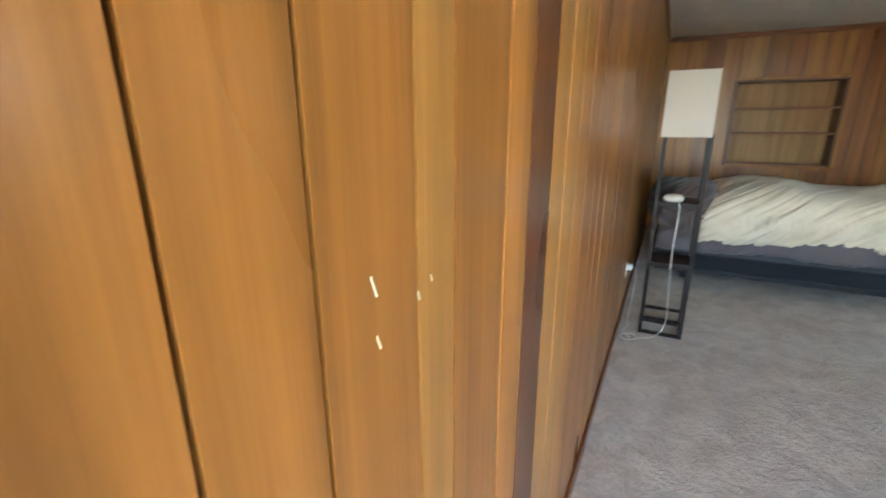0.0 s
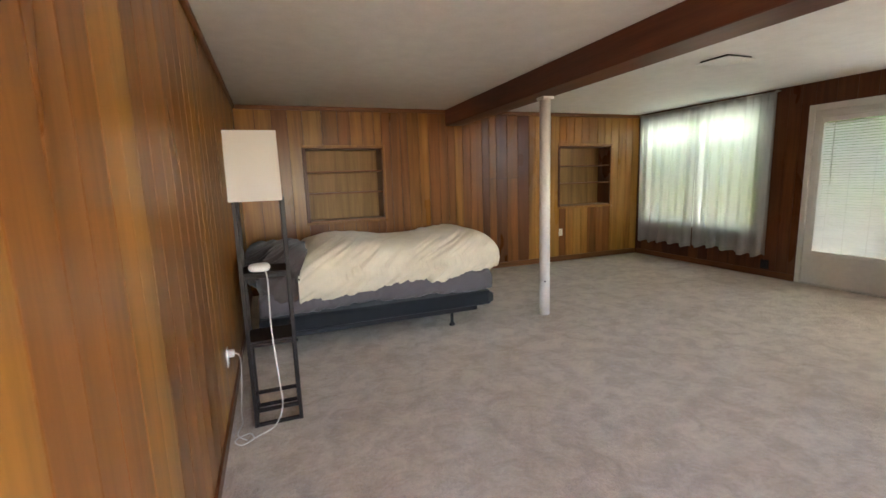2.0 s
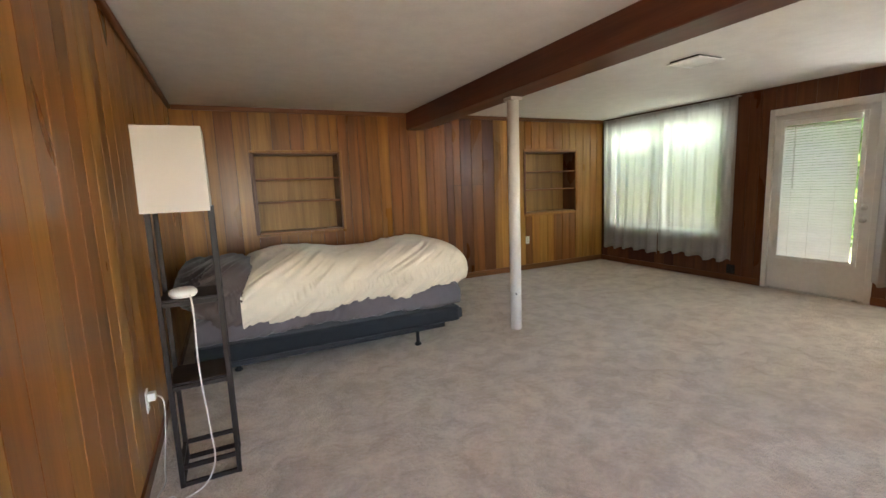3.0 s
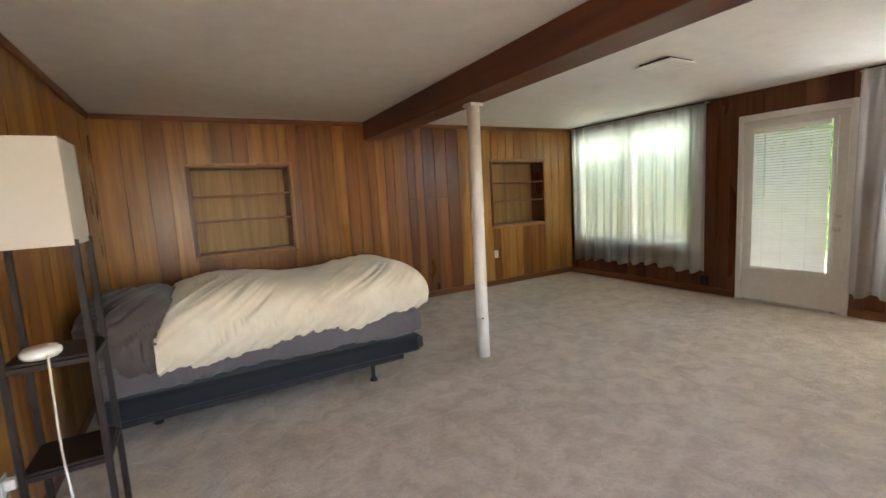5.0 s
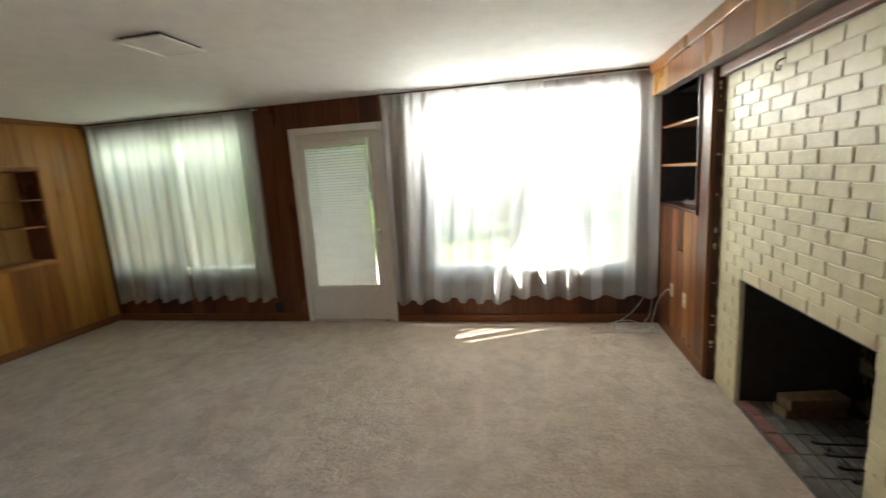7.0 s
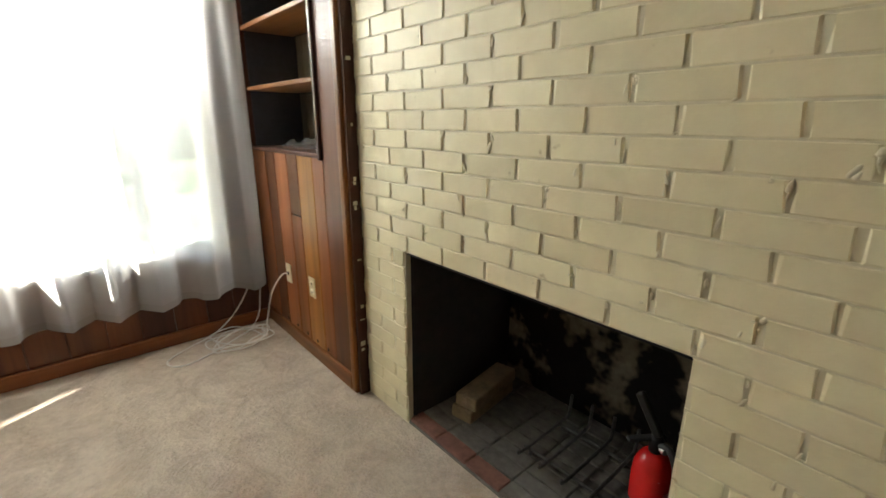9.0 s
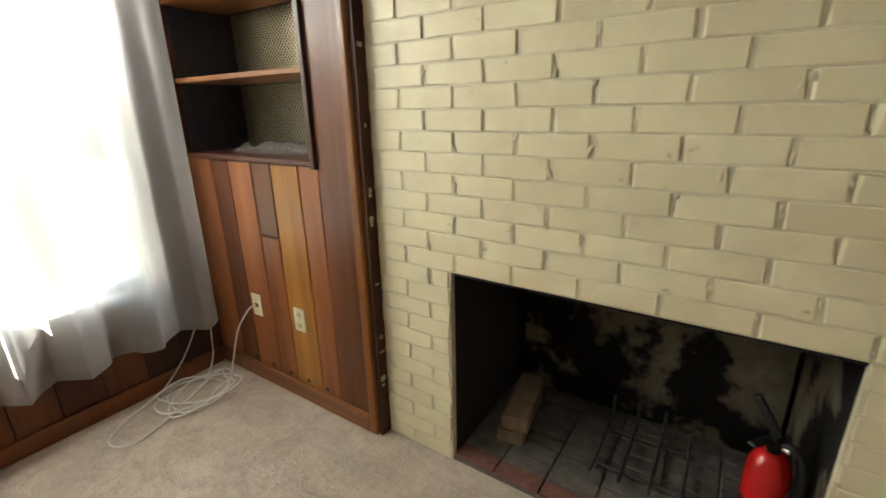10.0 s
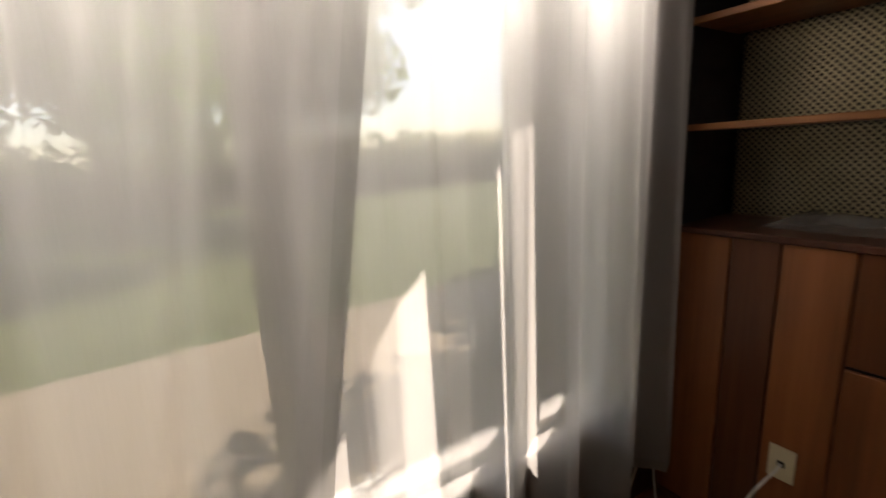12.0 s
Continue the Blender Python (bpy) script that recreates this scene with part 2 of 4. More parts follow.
def leaf(name, c):
    m = Mat(name, 0.55)
    geo = m.node("NewGeometry")
    m.color(m.ramp(geo.outputs["Random Per Island"], (0, scaled(c, 0.55)), (0.6, c), (1, scaled(c, 1.7))))
    tr = m.node("BsdfTranslucent")
    tr.inputs[0].default_value = (c[0] * 2.2, c[1] * 2.2, c[2] * 1.2, 1)
    mx = m.node("MixShader")
    mx.inputs[0].default_value = 0.35
    m.link(m.b.outputs[0], mx.inputs[1])
    m.link(tr.outputs[0], mx.inputs[2])
    m.link(mx.outputs[0], m.t.nodes["Material Output"].inputs[0])
    return m.m


LEAF = leaf("tree_leaf", (0.10, 0.165, 0.032))
LEAF_HEDGE = leaf("hedge_leaf", (0.06, 0.10, 0.025))
BARK = plain("bark", (0.12, 0.085, 0.06), 0.9, 0, 0.35, 12, 0.6)
GRASS = plain("grass_ground", (0.10, 0.125, 0.035), 0.9, 0, 0.4, 5, 0.5)


# ---- mesh helpers ----
def mesh_of(name, bm, material, smooth=False):
    me = bpy.data.meshes.new(name)
    bm.to_mesh(me)
    bm.free()
    if material:
        me.materials.append(material)
    if smooth:
        for p in me.polygons:
            p.use_smooth = True
    return me


def part(name, bm, material, parent=None, label="", smooth=False):
    ob = new(name, mesh_of(name, bm, material, smooth))
    if parent:
        ob.parent = parent
    return tagged(ob, label)


def thing(name, label, category, group="", kind="", at=(0, 0, 0)):
    ob = new(name)
    ob.empty_display_size = 0.05
    ob.location = at
    return tagged(ob, label, category, group, kind)


def box(x0, x1, y0, y1, z0, z1, bevel=0.0, bm=None, segments=1):
    b = bmesh.new() if bm is None else bm
    made = bmesh.ops.create_cube(b, size=1)["verts"]
    for v in made:
        v.co = Vector(((x0 + x1) / 2 + v.co.x * (x1 - x0), (y0 + y1) / 2 + v.co.y * (y1 - y0), (z0 + z1) / 2 + v.co.z * (z1 - z0)))
    if bevel:
        edges = list({e for v in made for e in v.link_edges})
        bmesh.ops.bevel(b, geom=edges, offset=bevel, segments=segments, affect="EDGES", profile=0.5)
    return b


def cyl(p, q, r, r2=None, n=16, bm=None):
    b = bmesh.new() if bm is None else bm
    p, q = Vector(p), Vector(q)
    m = Matrix.Translation((p + q) / 2) @ (q - p).to_track_quat("Z", "Y").to_matrix().to_4x4()
    bmesh.ops.create_cone(b, cap_ends=True, segments=n, radius1=r, radius2=r if r2 is None else r2, depth=(q - p).length, matrix=m)
    return b


def tube(points, r, n=8, steps=10, closed=False):
    """A round cable through the given points, along a smooth spline."""
    P = [Vector(p) for p in points]
    path = []
    for i in range(len(P) - 1):
        a, b, c, d = P[max(i - 1, 0)], P[i], P[i + 1], P[min(i + 2, len(P) - 1)]
        for k in range(steps):
            t = k / steps
            path.append(0.5 * ((2 * b) + (c - a) * t + (2 * a - 5 * b + 4 * c - d) * t * t + (3 * b - a - 3 * c + d) * t ** 3))
    path.append(P[-1])
    b = bmesh.new()
    rings = []
    for i, p in enumerate(path):
        d = (path[min(i + 1, len(path) - 1)] - path[max(i - 1, 0)]).normalized()
        u = d.orthogonal().normalized() if not rings else (last - d * last.dot(d)).normalized()
        last = u
        w = d.cross(u)
        rings.append([b.verts.new(p + (u * math.cos(a) + w * math.sin(a)) * r) for a in (2 * math.pi * k / n for k in range(n))])
    for A, B in zip(rings, rings[1:]):
        for k in range(n):
            b.faces.new((A[k], A[(k + 1) % n], B[(k + 1) % n], B[k]))
    b.faces.new(rings[0][::-1])
    b.faces.new(rings[-1])
    return b


def structure(name, bm, material, label, category, smooth=False):
    return tagged(part(name, bm, material, None, "", smooth), label, category, "", "structure")


def lathe(profile, n=24, at=(0, 0, 0)):
    """A turned body from (radius, height) pairs."""
    b = bmesh.new()
    rings = [[b.verts.new((at[0] + r * math.cos(2 * math.pi * k / n), at[1] + r * math.sin(2 * math.pi * k / n), at[2] + z)) for k in range(n)] for r, z in profile]
    for A, B in zip(rings, rings[1:]):
        for k in range(n):
            b.faces.new((A[k], A[(k + 1) % n], B[(k + 1) % n], B[k]))
    b.faces.new(rings[0][::-1])
    b.faces.new(rings[-1])
    return b



# ---- plan ----
XA, YB, XC, YD, ZC = -0.13, 6.50, 6.20, 0.18, 2.375
YCAB = 0.23

floor = structure("floor", box(XA - 0.2, XC + 0.2, -2.0, YB + 0.45, -0.12, 0), CARPET, "worn beige cut-pile wall-to-wall carpet with footmarks", "carpet")
ceiling = structure("ceiling", box(XA - 0.2, XC + 0.2, -2.0, YB + 0.45, ZC, ZC + 0.15), CEILING, "plain white painted plaster ceiling", "ceiling")


def planks(wall, cuts, holes, place, z0, z1, thick, tone, proud=(1, 0, 0), gap=0.005):
    """Upright boards between the cuts; holes are (u0, u1, z0, z1); place(u0, u1, z0, z1, thick) gives a box."""
    for i, (u0, u1) in enumerate(zip(cuts, cuts[1:])):
        spans = [(z0, z1)]
        mid = (u0 + u1) / 2
        for h in holes:
            if h[0] - 0.01 < mid < h[1] + 0.01:
                spans = [s for a, b in spans for s in ((a, min(b, h[2])), (max(a, h[3]), b)) if s[1] - s[0] > 0.02]
        for a, b in spans:
            o = part("plank", box(*place(u0 + gap / 2, u1 - gap / 2, a, b)), tone(u0, u1, a, b), wall)
            o.location = Vector(proud) * tone_rng.uniform(-0.0004, 0.0004)


tone_rng = random.Random(3)

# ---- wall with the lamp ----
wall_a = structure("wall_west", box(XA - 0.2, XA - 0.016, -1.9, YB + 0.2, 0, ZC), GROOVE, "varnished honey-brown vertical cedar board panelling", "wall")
cuts_a = [-1.9, -1.7, -1.5, -1.3, -1.1, -0.9, -0.7, -0.5, -0.33, -0.16, -0.02, 0.133, 0.228, 0.36, 0.44, 0.605, 0.717, 0.865, 0.985, 1.12, 1.26, 1.42, 1.56, 1.72, 1.86, 2.0, 2.15, 2.32, 2.46, 2.62, 2.8, 2.95, 3.1, 3.27, 3.4, 3.58, 3.74, 3.9, 4.06, 4.25, 4.42, 4.58, 4.75, 4.93, 5.1, 5.3, 5.5, 5.7, 5.9, 6.1, 6.3, 6.5]


def tone_a(u0, u1, a, b):
    if abs(u0 - 0.717) < 0.01:
        return WOOD[3]
    if abs(u0 - 0.36) < 0.01 or abs(u0 - 0.865) < 0.01:
        return WOOD[0]
    if 0.1 < u0 < 0.7:
        return WOOD[1]
    return tone_rng.choice([WOOD[0], WOOD[1], WOOD[1], WOOD[2], WOOD[2]])


planks(wall_a, cuts_a, [], lambda u0, u1, a, b: (XA - 0.016, XA, u0, u1, a, b), 0.0, ZC, 0.016, tone_a)

# ---- wall with the two niches ----
NICHES = [(0.66, 1.68, 0.89, 1.86), (4.57, 5.60, 0.89, 1.87)]
wall_b = thing("wall_north", "varnished brown vertical board wall with two shelf niches", "wall", "", "structure")
for u0, u1, a, b in ((XA - 0.2, 0.66, 0, ZC), (1.68, 4.57, 0, ZC), (5.60, XC + 0.2, 0, ZC), (0.66, 1.68, 0, 0.89), (0.66, 1.68, 1.86, ZC), (4.57, 5.60, 0, 0.89), (4.57, 5.60, 1.87, ZC)):
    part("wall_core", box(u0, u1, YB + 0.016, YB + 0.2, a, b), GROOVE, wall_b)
part("outer_skin", box(XA - 0.2, XC + 0.2, YB + 0.34, YB + 0.42, 0, ZC), STUCCO, wall_b)
cuts_b = [-0.13, 0.1, 0.3, 0.48, 0.66, 0.90, 1.1, 1.26, 1.42, 1.58, 1.68, 1.80, 1.94, 2.044, 2.21, 2.358, 2.51, 2.64, 2.756, 2.88, 3.003, 3.192, 3.31, 3.429, 3.613, 3.804, 4.0, 4.12, 4.25, 4.4, 4.57, 4.7, 4.85, 5.0, 5.14, 5.32, 5.47, 5.60, 5.76, 5.92, 6.06, 6.2]


def tone_b(u0, u1, a, b):
    if abs(u0 - 0.66) < 0.01 and a > 1.5:
        return WOOD[0]
    if 2.9 < u0 < 3.9:
        return WOOD[3] if u0 > 3.7 or abs(u0 - 3.192) < 0.01 or abs(u0 - 3.429) < 0.01 else WOOD[2]
    if abs(u0 - 4.0) < 0.01 or abs(u0 - 4.4) < 0.01:
        return WOOD[0]
    return tone_rng.choice([WOOD[1], WOOD[1], WOOD[2], WOOD[0] if u0 > 1.6 else WOOD[1]])


planks(wall_b, cuts_b, NICHES + [(3.192, 3.80, 1.382, 1.388)], lambda u0, u1, a, b: (u0, u1, YB, YB + 0.016, a, b), 0.0, ZC, 0.016, tone_b, (0, 1, 0))


def niche_shelf(u0, u1, a, b, label):
    t = thing("built_in_shelf", label, "shelf", "niche shelves", "", ((u0 + u1) / 2, YB, a))
    w, h, d = (u1 - u0) / 2, b - a, 0.29
    part("back_panel", box(-w, w, d, d + 0.01, 0, h), WOOD_BACK, t)
    part("side_panel", box(-w, -w + 0.018, 0.002, d, 0, h, 0.002), WOOD_TRIM_Z, t)
    # right panel takes the brown wood to carry the shade on that side
    part("side_panel", box(w - 0.018, w, 0.002, d, 0, h, 0.002), WOOD[3], t)
    part("bottom_board", box(-w + 0.018, w - 0.018, 0.002, d, 0, 0.02, 0.002), WOOD_SHELF, t)
    part("top_board", box(-w + 0.018, w - 0.018, 0.002, d, h - 0.02, h, 0.002), WOOD_TRIM_X, t)
    for z in (0.375, 0.66):
        part("shelf_board", box(-w + 0.018, w - 0.018, 0.012, d, z - 0.01, z + 0.01, 0.003), WOOD_SHELF, t)
    f = 0.03
    part("frame_rail", box(-w - f, w + f, -0.012, 0.002, h, h + f, 0.004), WOOD[1], t)
    part("frame_rail", box(-w - f, w + f, -0.012, 0.002, -f, 0, 0.004), WOOD[1], t)
    part("frame_stile", box(-w - f, -w, -0.012, 0.002, 0, h, 0.004), WOOD_TRIM_Z, t)
    part("frame_stile", box(w, w + f, -0.012, 0.002, 0, h, 0.004), WOOD[1], t)
    return t


niche_shelf(*NICHES[0], "empty recessed wooden bookshelf in panelled wall above bed")
niche_shelf(*NICHES[1], "empty recessed wooden bookshelf in panelled wall near window")

# ---- window wall ----
WIN = [(0.46, 2.42, 0.54, 2.20), (4.43, 6.37, 0.57, 2.20)]
DOOR = (2.905, 3.855, 0.0, 2.05)
wall_c = thing("wall_east", "dark brown vertical board wall with windows and door", "wall", "", "structure")
pieces = [(-0.75, 0.46, 0, ZC), (2.42, 2.905, 0, ZC), (3.855, 4.43, 0, ZC), (6.37, YB + 0.4, 0, ZC), (2.905, 3.855, 2.05, ZC)]
for w in WIN:
    pieces += [(w[0], w[1], 0, w[2]), (w[0], w[1], w[3], ZC)]
for u0, u1, a, b in pieces:
    part("wall_core", box(XC + 0.03, XC + 0.2, u0, u1, a, b), STUCCO, wall_c)
    # dark sheet behind the boards puts shade into their gaps
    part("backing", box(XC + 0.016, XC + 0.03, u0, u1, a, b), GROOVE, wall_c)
cuts_c = [0.2, 0.46, 0.62, 0.8, 0.97, 1.13, 1.3, 1.47, 1.63, 1.8, 1.96, 2.12, 2.28, 2.42, 2.58, 2.74, 2.905, 3.1, 3.28, 3.46, 3.65, 3.855, 4.0, 4.14, 4.29, 4.43, 4.6, 4.77, 4.93, 5.1, 5.26, 5.43, 5.6, 5.76, 5.92, 6.08, 6.22, 6.37, 6.5]
# the darker board tones also carry the shade of this backlit wall
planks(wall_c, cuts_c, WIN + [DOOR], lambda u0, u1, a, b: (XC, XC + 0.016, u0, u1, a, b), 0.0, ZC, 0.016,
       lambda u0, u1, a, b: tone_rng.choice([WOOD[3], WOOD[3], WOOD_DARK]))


def window(n, y0, y1, z0, z1, bars):
    t = thing("window_%d" % n, "white vinyl picture window behind sheer curtains", "window", "", "structure", (XC + 0.1, (y0 + y1) / 2, z0))
    w, h = (y1 - y0) / 2, z1 - z0
    part("window_frame", box(-0.05, 0.05, -w, -w + 0.05, 0, h, 0.004), VINYL, t)
    part("window_frame", box(-0.05, 0.05, w - 0.05, w, 0, h, 0.004), VINYL, t)
    part("window_frame", box(-0.05, 0.05, -w + 0.05, w - 0.05, 0, 0.05, 0.004), VINYL, t)
    part("window_frame", box(-0.05, 0.05, -w + 0.05, w - 0.05, h - 0.05, h, 0.004), VINYL, t)
    mid = (y0 + y1) / 2
    for c in bars:
        part("mullion", box(-0.04, 0.04, c - mid - 0.035, c - mid + 0.035, 0.05, h - 0.05, 0.004), VINYL, t)
    part("window_sill", box(-0.115, -0.05, -w, w, -0.018, 0.012, 0.004), VINYL, t)
    ends = [-w + 0.05] + [e for c in bars for e in (c - mid - 0.035, c - mid + 0.035)] + [w - 0.05]
    for a, b in zip(ends[::2], ends[1::2]):
        g = part("pane", box(-0.003, 0.003, a, b, 0.05, h - 0.05), GLASS, t)
        g.visible_shadow = False
    return t


# bar at 0.85 is added so its shadow splits the sun on the curtain
window(1, *WIN[0], (0.85, 1.55))
window(2, *WIN[1], (5.40,))

# ---- exterior door with blind ----
y0, y1 = DOOR[0], DOOR[1]
door = thing("door_1", "closed white exterior door with glazed light and mini blind", "door", "", "structure", (XC, (y0 + y1) / 2, 0))
hw = (y1 - y0) / 2
gl = (-0.345, 0.375, 0.40, 1.95)      # the light: y0, y1, z0, z1 about the door's middle
for a in ((-hw + 0.001, gl[0], 0.015, 2.048), (gl[1], hw - 0.001, 0.015, 2.048), (gl[0], gl[1], 0.015, gl[2]), (gl[0], gl[1], gl[3], 2.048)):
    part("door_panel", box(0.02, 0.064, *a), DOOR_PAINT, door)
for a in ((gl[0] - 0.03, gl[0] + 0.012, gl[2] - 0.03, gl[3] + 0.03), (gl[1] - 0.012, gl[1] + 0.03, gl[2] - 0.03, gl[3] + 0.03),
          (gl[0] + 0.012, gl[1] - 0.012, gl[2] - 0.03, gl[2] + 0.012), (gl[0] + 0.012, gl[1] - 0.012, gl[3] - 0.012, gl[3] + 0.03)):
    part("light_moulding", box(0.006, 0.022, *a, 0.004), DOOR_PAINT, door)
pane = part("pane", box(0.048, 0.054, gl[0], gl[1], gl[2], gl[3]), GLASS, door)
pane.visible_shadow = False
for a in ((-hw - 0.05, -hw + 0.008, 0, 2.115), (hw - 0.008, hw + 0.05, 0, 2.115), (-hw + 0.008, hw - 0.008, 2.04, 2.115)):
    part("casing", box(-0.014, 0.012, *a, 0.004), DOOR_PAINT, door)
part("threshold", box(-0.02, 0.1, -hw, hw, 0.0, 0.014, 0.003), CHROME, door)
for z, r in ((1.0, 0.028), (0.87, 0.026)):
    k = part("door_knob" if z < 0.9 else "deadbolt", cyl((0.02, -hw + 0.075, z), (0.008, -hw + 0.075, z), 0.032), CHROME, door, "satin metal", True)
    part("turn", lathe([(0.012, 0), (0.014, 0.02), (r, 0.032), (r, 0.05), (r * 0.6, 0.06)] if z < 0.9 else [(0.02, 0), (0.02, 0.012), (0.006, 0.014), (0.006, 0.03)], 16), CHROME, k, "", True).matrix_local = pose(0.012, -hw + 0.075, z, 0, -90, 0)
part("hinge", cyl((0.008, hw - 0.006, 0.95), (0.008, hw - 0.006, 1.05), 0.008), CHROME, door)

blind = thing("mini_blind", "lowered white mini blind with narrow tilted slats", "blind", at=(XC + 0.0, (y0 + y1) / 2, 0))
BW0, BW1 = -0.332, 0.365
part("head_rail", box(-0.03, 0.0, BW0, BW1, 1.905, 1.955, 0.003), BLIND, blind)
part("bottom_rail", box(-0.024, -0.004, BW0, BW1, 0.405, 0.42, 0.003), BLIND, blind)
slat = bmesh.new()
ang = radians(56)
row = []
for k in range(4):
    u = (k / 3 - 0.5) * 0.033
    bow = 0.002 * math.cos((k / 3 - 0.5) * math.pi)
    row.append([slat.verts.new((u * math.cos(ang) + bow * math.sin(ang), yy, u * math.sin(ang) + bow * math.cos(ang))) for yy in (BW0 + 0.004, BW1 - 0.004)])
for A, B in zip(row, row[1:]):
    slat.faces.new((A[0], A[1], B[1], B[0]))
slat_mesh = mesh_of("slat", slat, BLIND, True)
nslat = 50
for k in range(nslat):
    s = new("slat", slat_mesh)
    s.parent = blind
    s.location = (-0.014, 0, 0.43 + k * (1.885 - 0.43) / (nslat - 1))
for yy in (-0.16, 0.06, 0.25):
    part("ladder_cord", cyl((-0.030, yy, 0.41), (-0.030, yy, 1.9), 0.0012, n=6), CORD, blind)
part("wand", cyl((-0.036, 0.24, 1.9), (-0.036, 0.235, 1.2), 0.004, n=8), WHITE_PLASTIC, blind)

# ---- fireplace wall ----
BX0, BX1, BZ1 = 3.10, 5.0, 2.04
FX0, FX1, FZ = 3.585, 4.672, 0.81
wall_d = thing("wall_south", "cream painted brick chimney breast with open fireplace", "wall", "", "structure")
for x0, x1, a, b in ((BX0, FX0, 0, ZC), (FX1, BX1, 0, ZC), (FX0, FX1, FZ, ZC)):
    part("mortar_bed", box(x0, x1, 0.15, YD - 0.0055, a, b), MORTAR, wall_d)
# firebox
firebox = thing("fireplace", "soot-blackened open fireplace with brick hearth", "fireplace", "", "structure")
part("back_wall", box(FX0 + 0.02, FX1 - 0.02, -0.55, -0.47, 0, 1.2), SOOT, firebox)
part("side_wall", box(FX0 - 0.1, FX0 - 0.002, -0.55, 0.148, 0, ZC), SOOT, firebox)
part("side_wall", box(FX1 + 0.002, FX1 + 0.1, -0.55, 0.148, 0, ZC), SOOT_DARK, firebox)
part("breast_wall", box(FX0, FX1, -0.02, 0.148, FZ + 0.01, ZC), SOOT_DARK, firebox)
part("throat", box(FX0 - 0.1, FX1 + 0.1, -0.55, -0.022, 1.2, 1.3), SOOT_DARK, firebox)
part("lintel", box(FX0 + 0.001, FX1 - 0.001, 0.08, YD - 0.014, FZ - 0.012, FZ - 0.001), BLACK_METAL, firebox)
part("hearth_base", box(FX0, FX1, -0.55, YD - 0.006, -0.02, 0.012), HEARTH, firebox)
hr = random.Random(5)
for j in range(9):
    for i in range(6):
        bx = FX0 + 0.004 + i * 0.181
        by = YD - 0.006 - (j + 1) * 0.075
        if by < -0.49:
            continue
        part("hearth_brick", box(bx + 0.003, min(bx + 0.178, FX1 - 0.004), by, by + 0.070, 0.01, 0.026 + hr.random() * 0.004, 0.003), RED_BRICK if j == 0 and hr.random() < 0.7 else HEARTH, firebox)

# ---- wood cabinet beside the fireplace ----
CX0, CX1 = 5.02, XC
NX0, NX1, NZ0, NZ1 = 5.25, 6.165, 1.17, 2.11
cab = thing("built_in_cabinet", "built-in reddish wood cabinet with open shelves above boards", "cabinet", at=(0, YCAB, 0))
part("carcass", box(NX1, CX1 - 0.002, -0.4, -0.014, 0.0, ZC - 0.004), WOOD_DARK, cab)
part("carcass", box(CX0 + 0.01, NX0, -0.4, -0.014, 0.0, ZC - 0.004), WOOD_DARK, cab)
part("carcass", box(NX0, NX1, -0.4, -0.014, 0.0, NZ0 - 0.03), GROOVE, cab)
part("stile", box(CX0 + 0.045, NX0 - 0.012, -0.014, 0.0, 0.09, NZ1, 0.002), WOOD_TRIM_Z, cab)
part("edge_moulding", box(CX0, CX0 + 0.045, -0.06, 0.014, 0.0, NZ1, 0.011, None, 3), WOOD[2], cab, "rounded edge moulding")
cut = [5.238, 5.36, 5.54, 5.675, 5.85, 5.99, 6.198]
tones = [WOOD_RED, WOOD[1], WOOD_RED, WOOD_RED, WOOD_TRIM_Z, WOOD_RED]
for a, b, m in zip(cut, cut[1:], tones):
    if abs(a - 5.54) < 0.01:
        part("board", box(a + 0.002, b - 0.002, -0.014, 0.0, 0.09, 0.812, 0.003), m, cab)
        part("slot", box(a + 0.004, b - 0.004, -0.016, -0.012, 0.81, 0.824), DARK_SLOT, cab)
        part("board", box(a + 0.002, b - 0.002, -0.014, 0.0, 0.823, NZ0 - 0.02, 0.003), WOOD[3], cab, "darker small flap board")
    else:
        part("board", box(a + 0.002, b - 0.002, -0.014, 0.0, 0.09, NZ0 - 0.02, 0.003), m, cab)
for x in (5.33, 5.46, 5.59, 5.73, 5.87):
    part("vent_hole", cyl((x, -0.004, 0.115), (x, 0.0015, 0.115), 0.011, n=10), DARK_SLOT, cab)
part("plinth", box(CX0 + 0.045, CX1 - 0.002, -0.014, 0.012, 0.0, 0.088, 0.006, None, 2), WOOD_TRIM_X, cab)
part("bottom_shelf", box(NX0 - 0.012, NX1 + 0.03, -0.36, 0.012, NZ0 - 0.022, NZ0, 0.004), WOOD_DARK, cab)
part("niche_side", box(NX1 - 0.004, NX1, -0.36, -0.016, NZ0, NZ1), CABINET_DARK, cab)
part("niche_stile", box(NX0 - 0.014, NX0 + 0.012, -0.36, 0.016, NZ0 - 0.03, NZ1, 0.003), WOOD_DARK, cab)
part("niche_stile", box(NX1 - 0.002, NX1 + 0.03, -0.016, 0.012, NZ0, NZ1, 0.003), WOOD_DARK, cab)
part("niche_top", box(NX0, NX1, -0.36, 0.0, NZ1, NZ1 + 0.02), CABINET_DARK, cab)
# near-black sheet gives the shade seen through the panel holes
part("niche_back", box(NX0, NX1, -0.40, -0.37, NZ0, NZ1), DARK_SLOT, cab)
for z in (1.50, 1.83):
    part("shelf_board", box(NX0 + 0.012, NX1 - 0.005, -0.31, 0.004, z - 0.011, z + 0.011, 0.003), WOOD_SHELF, cab)


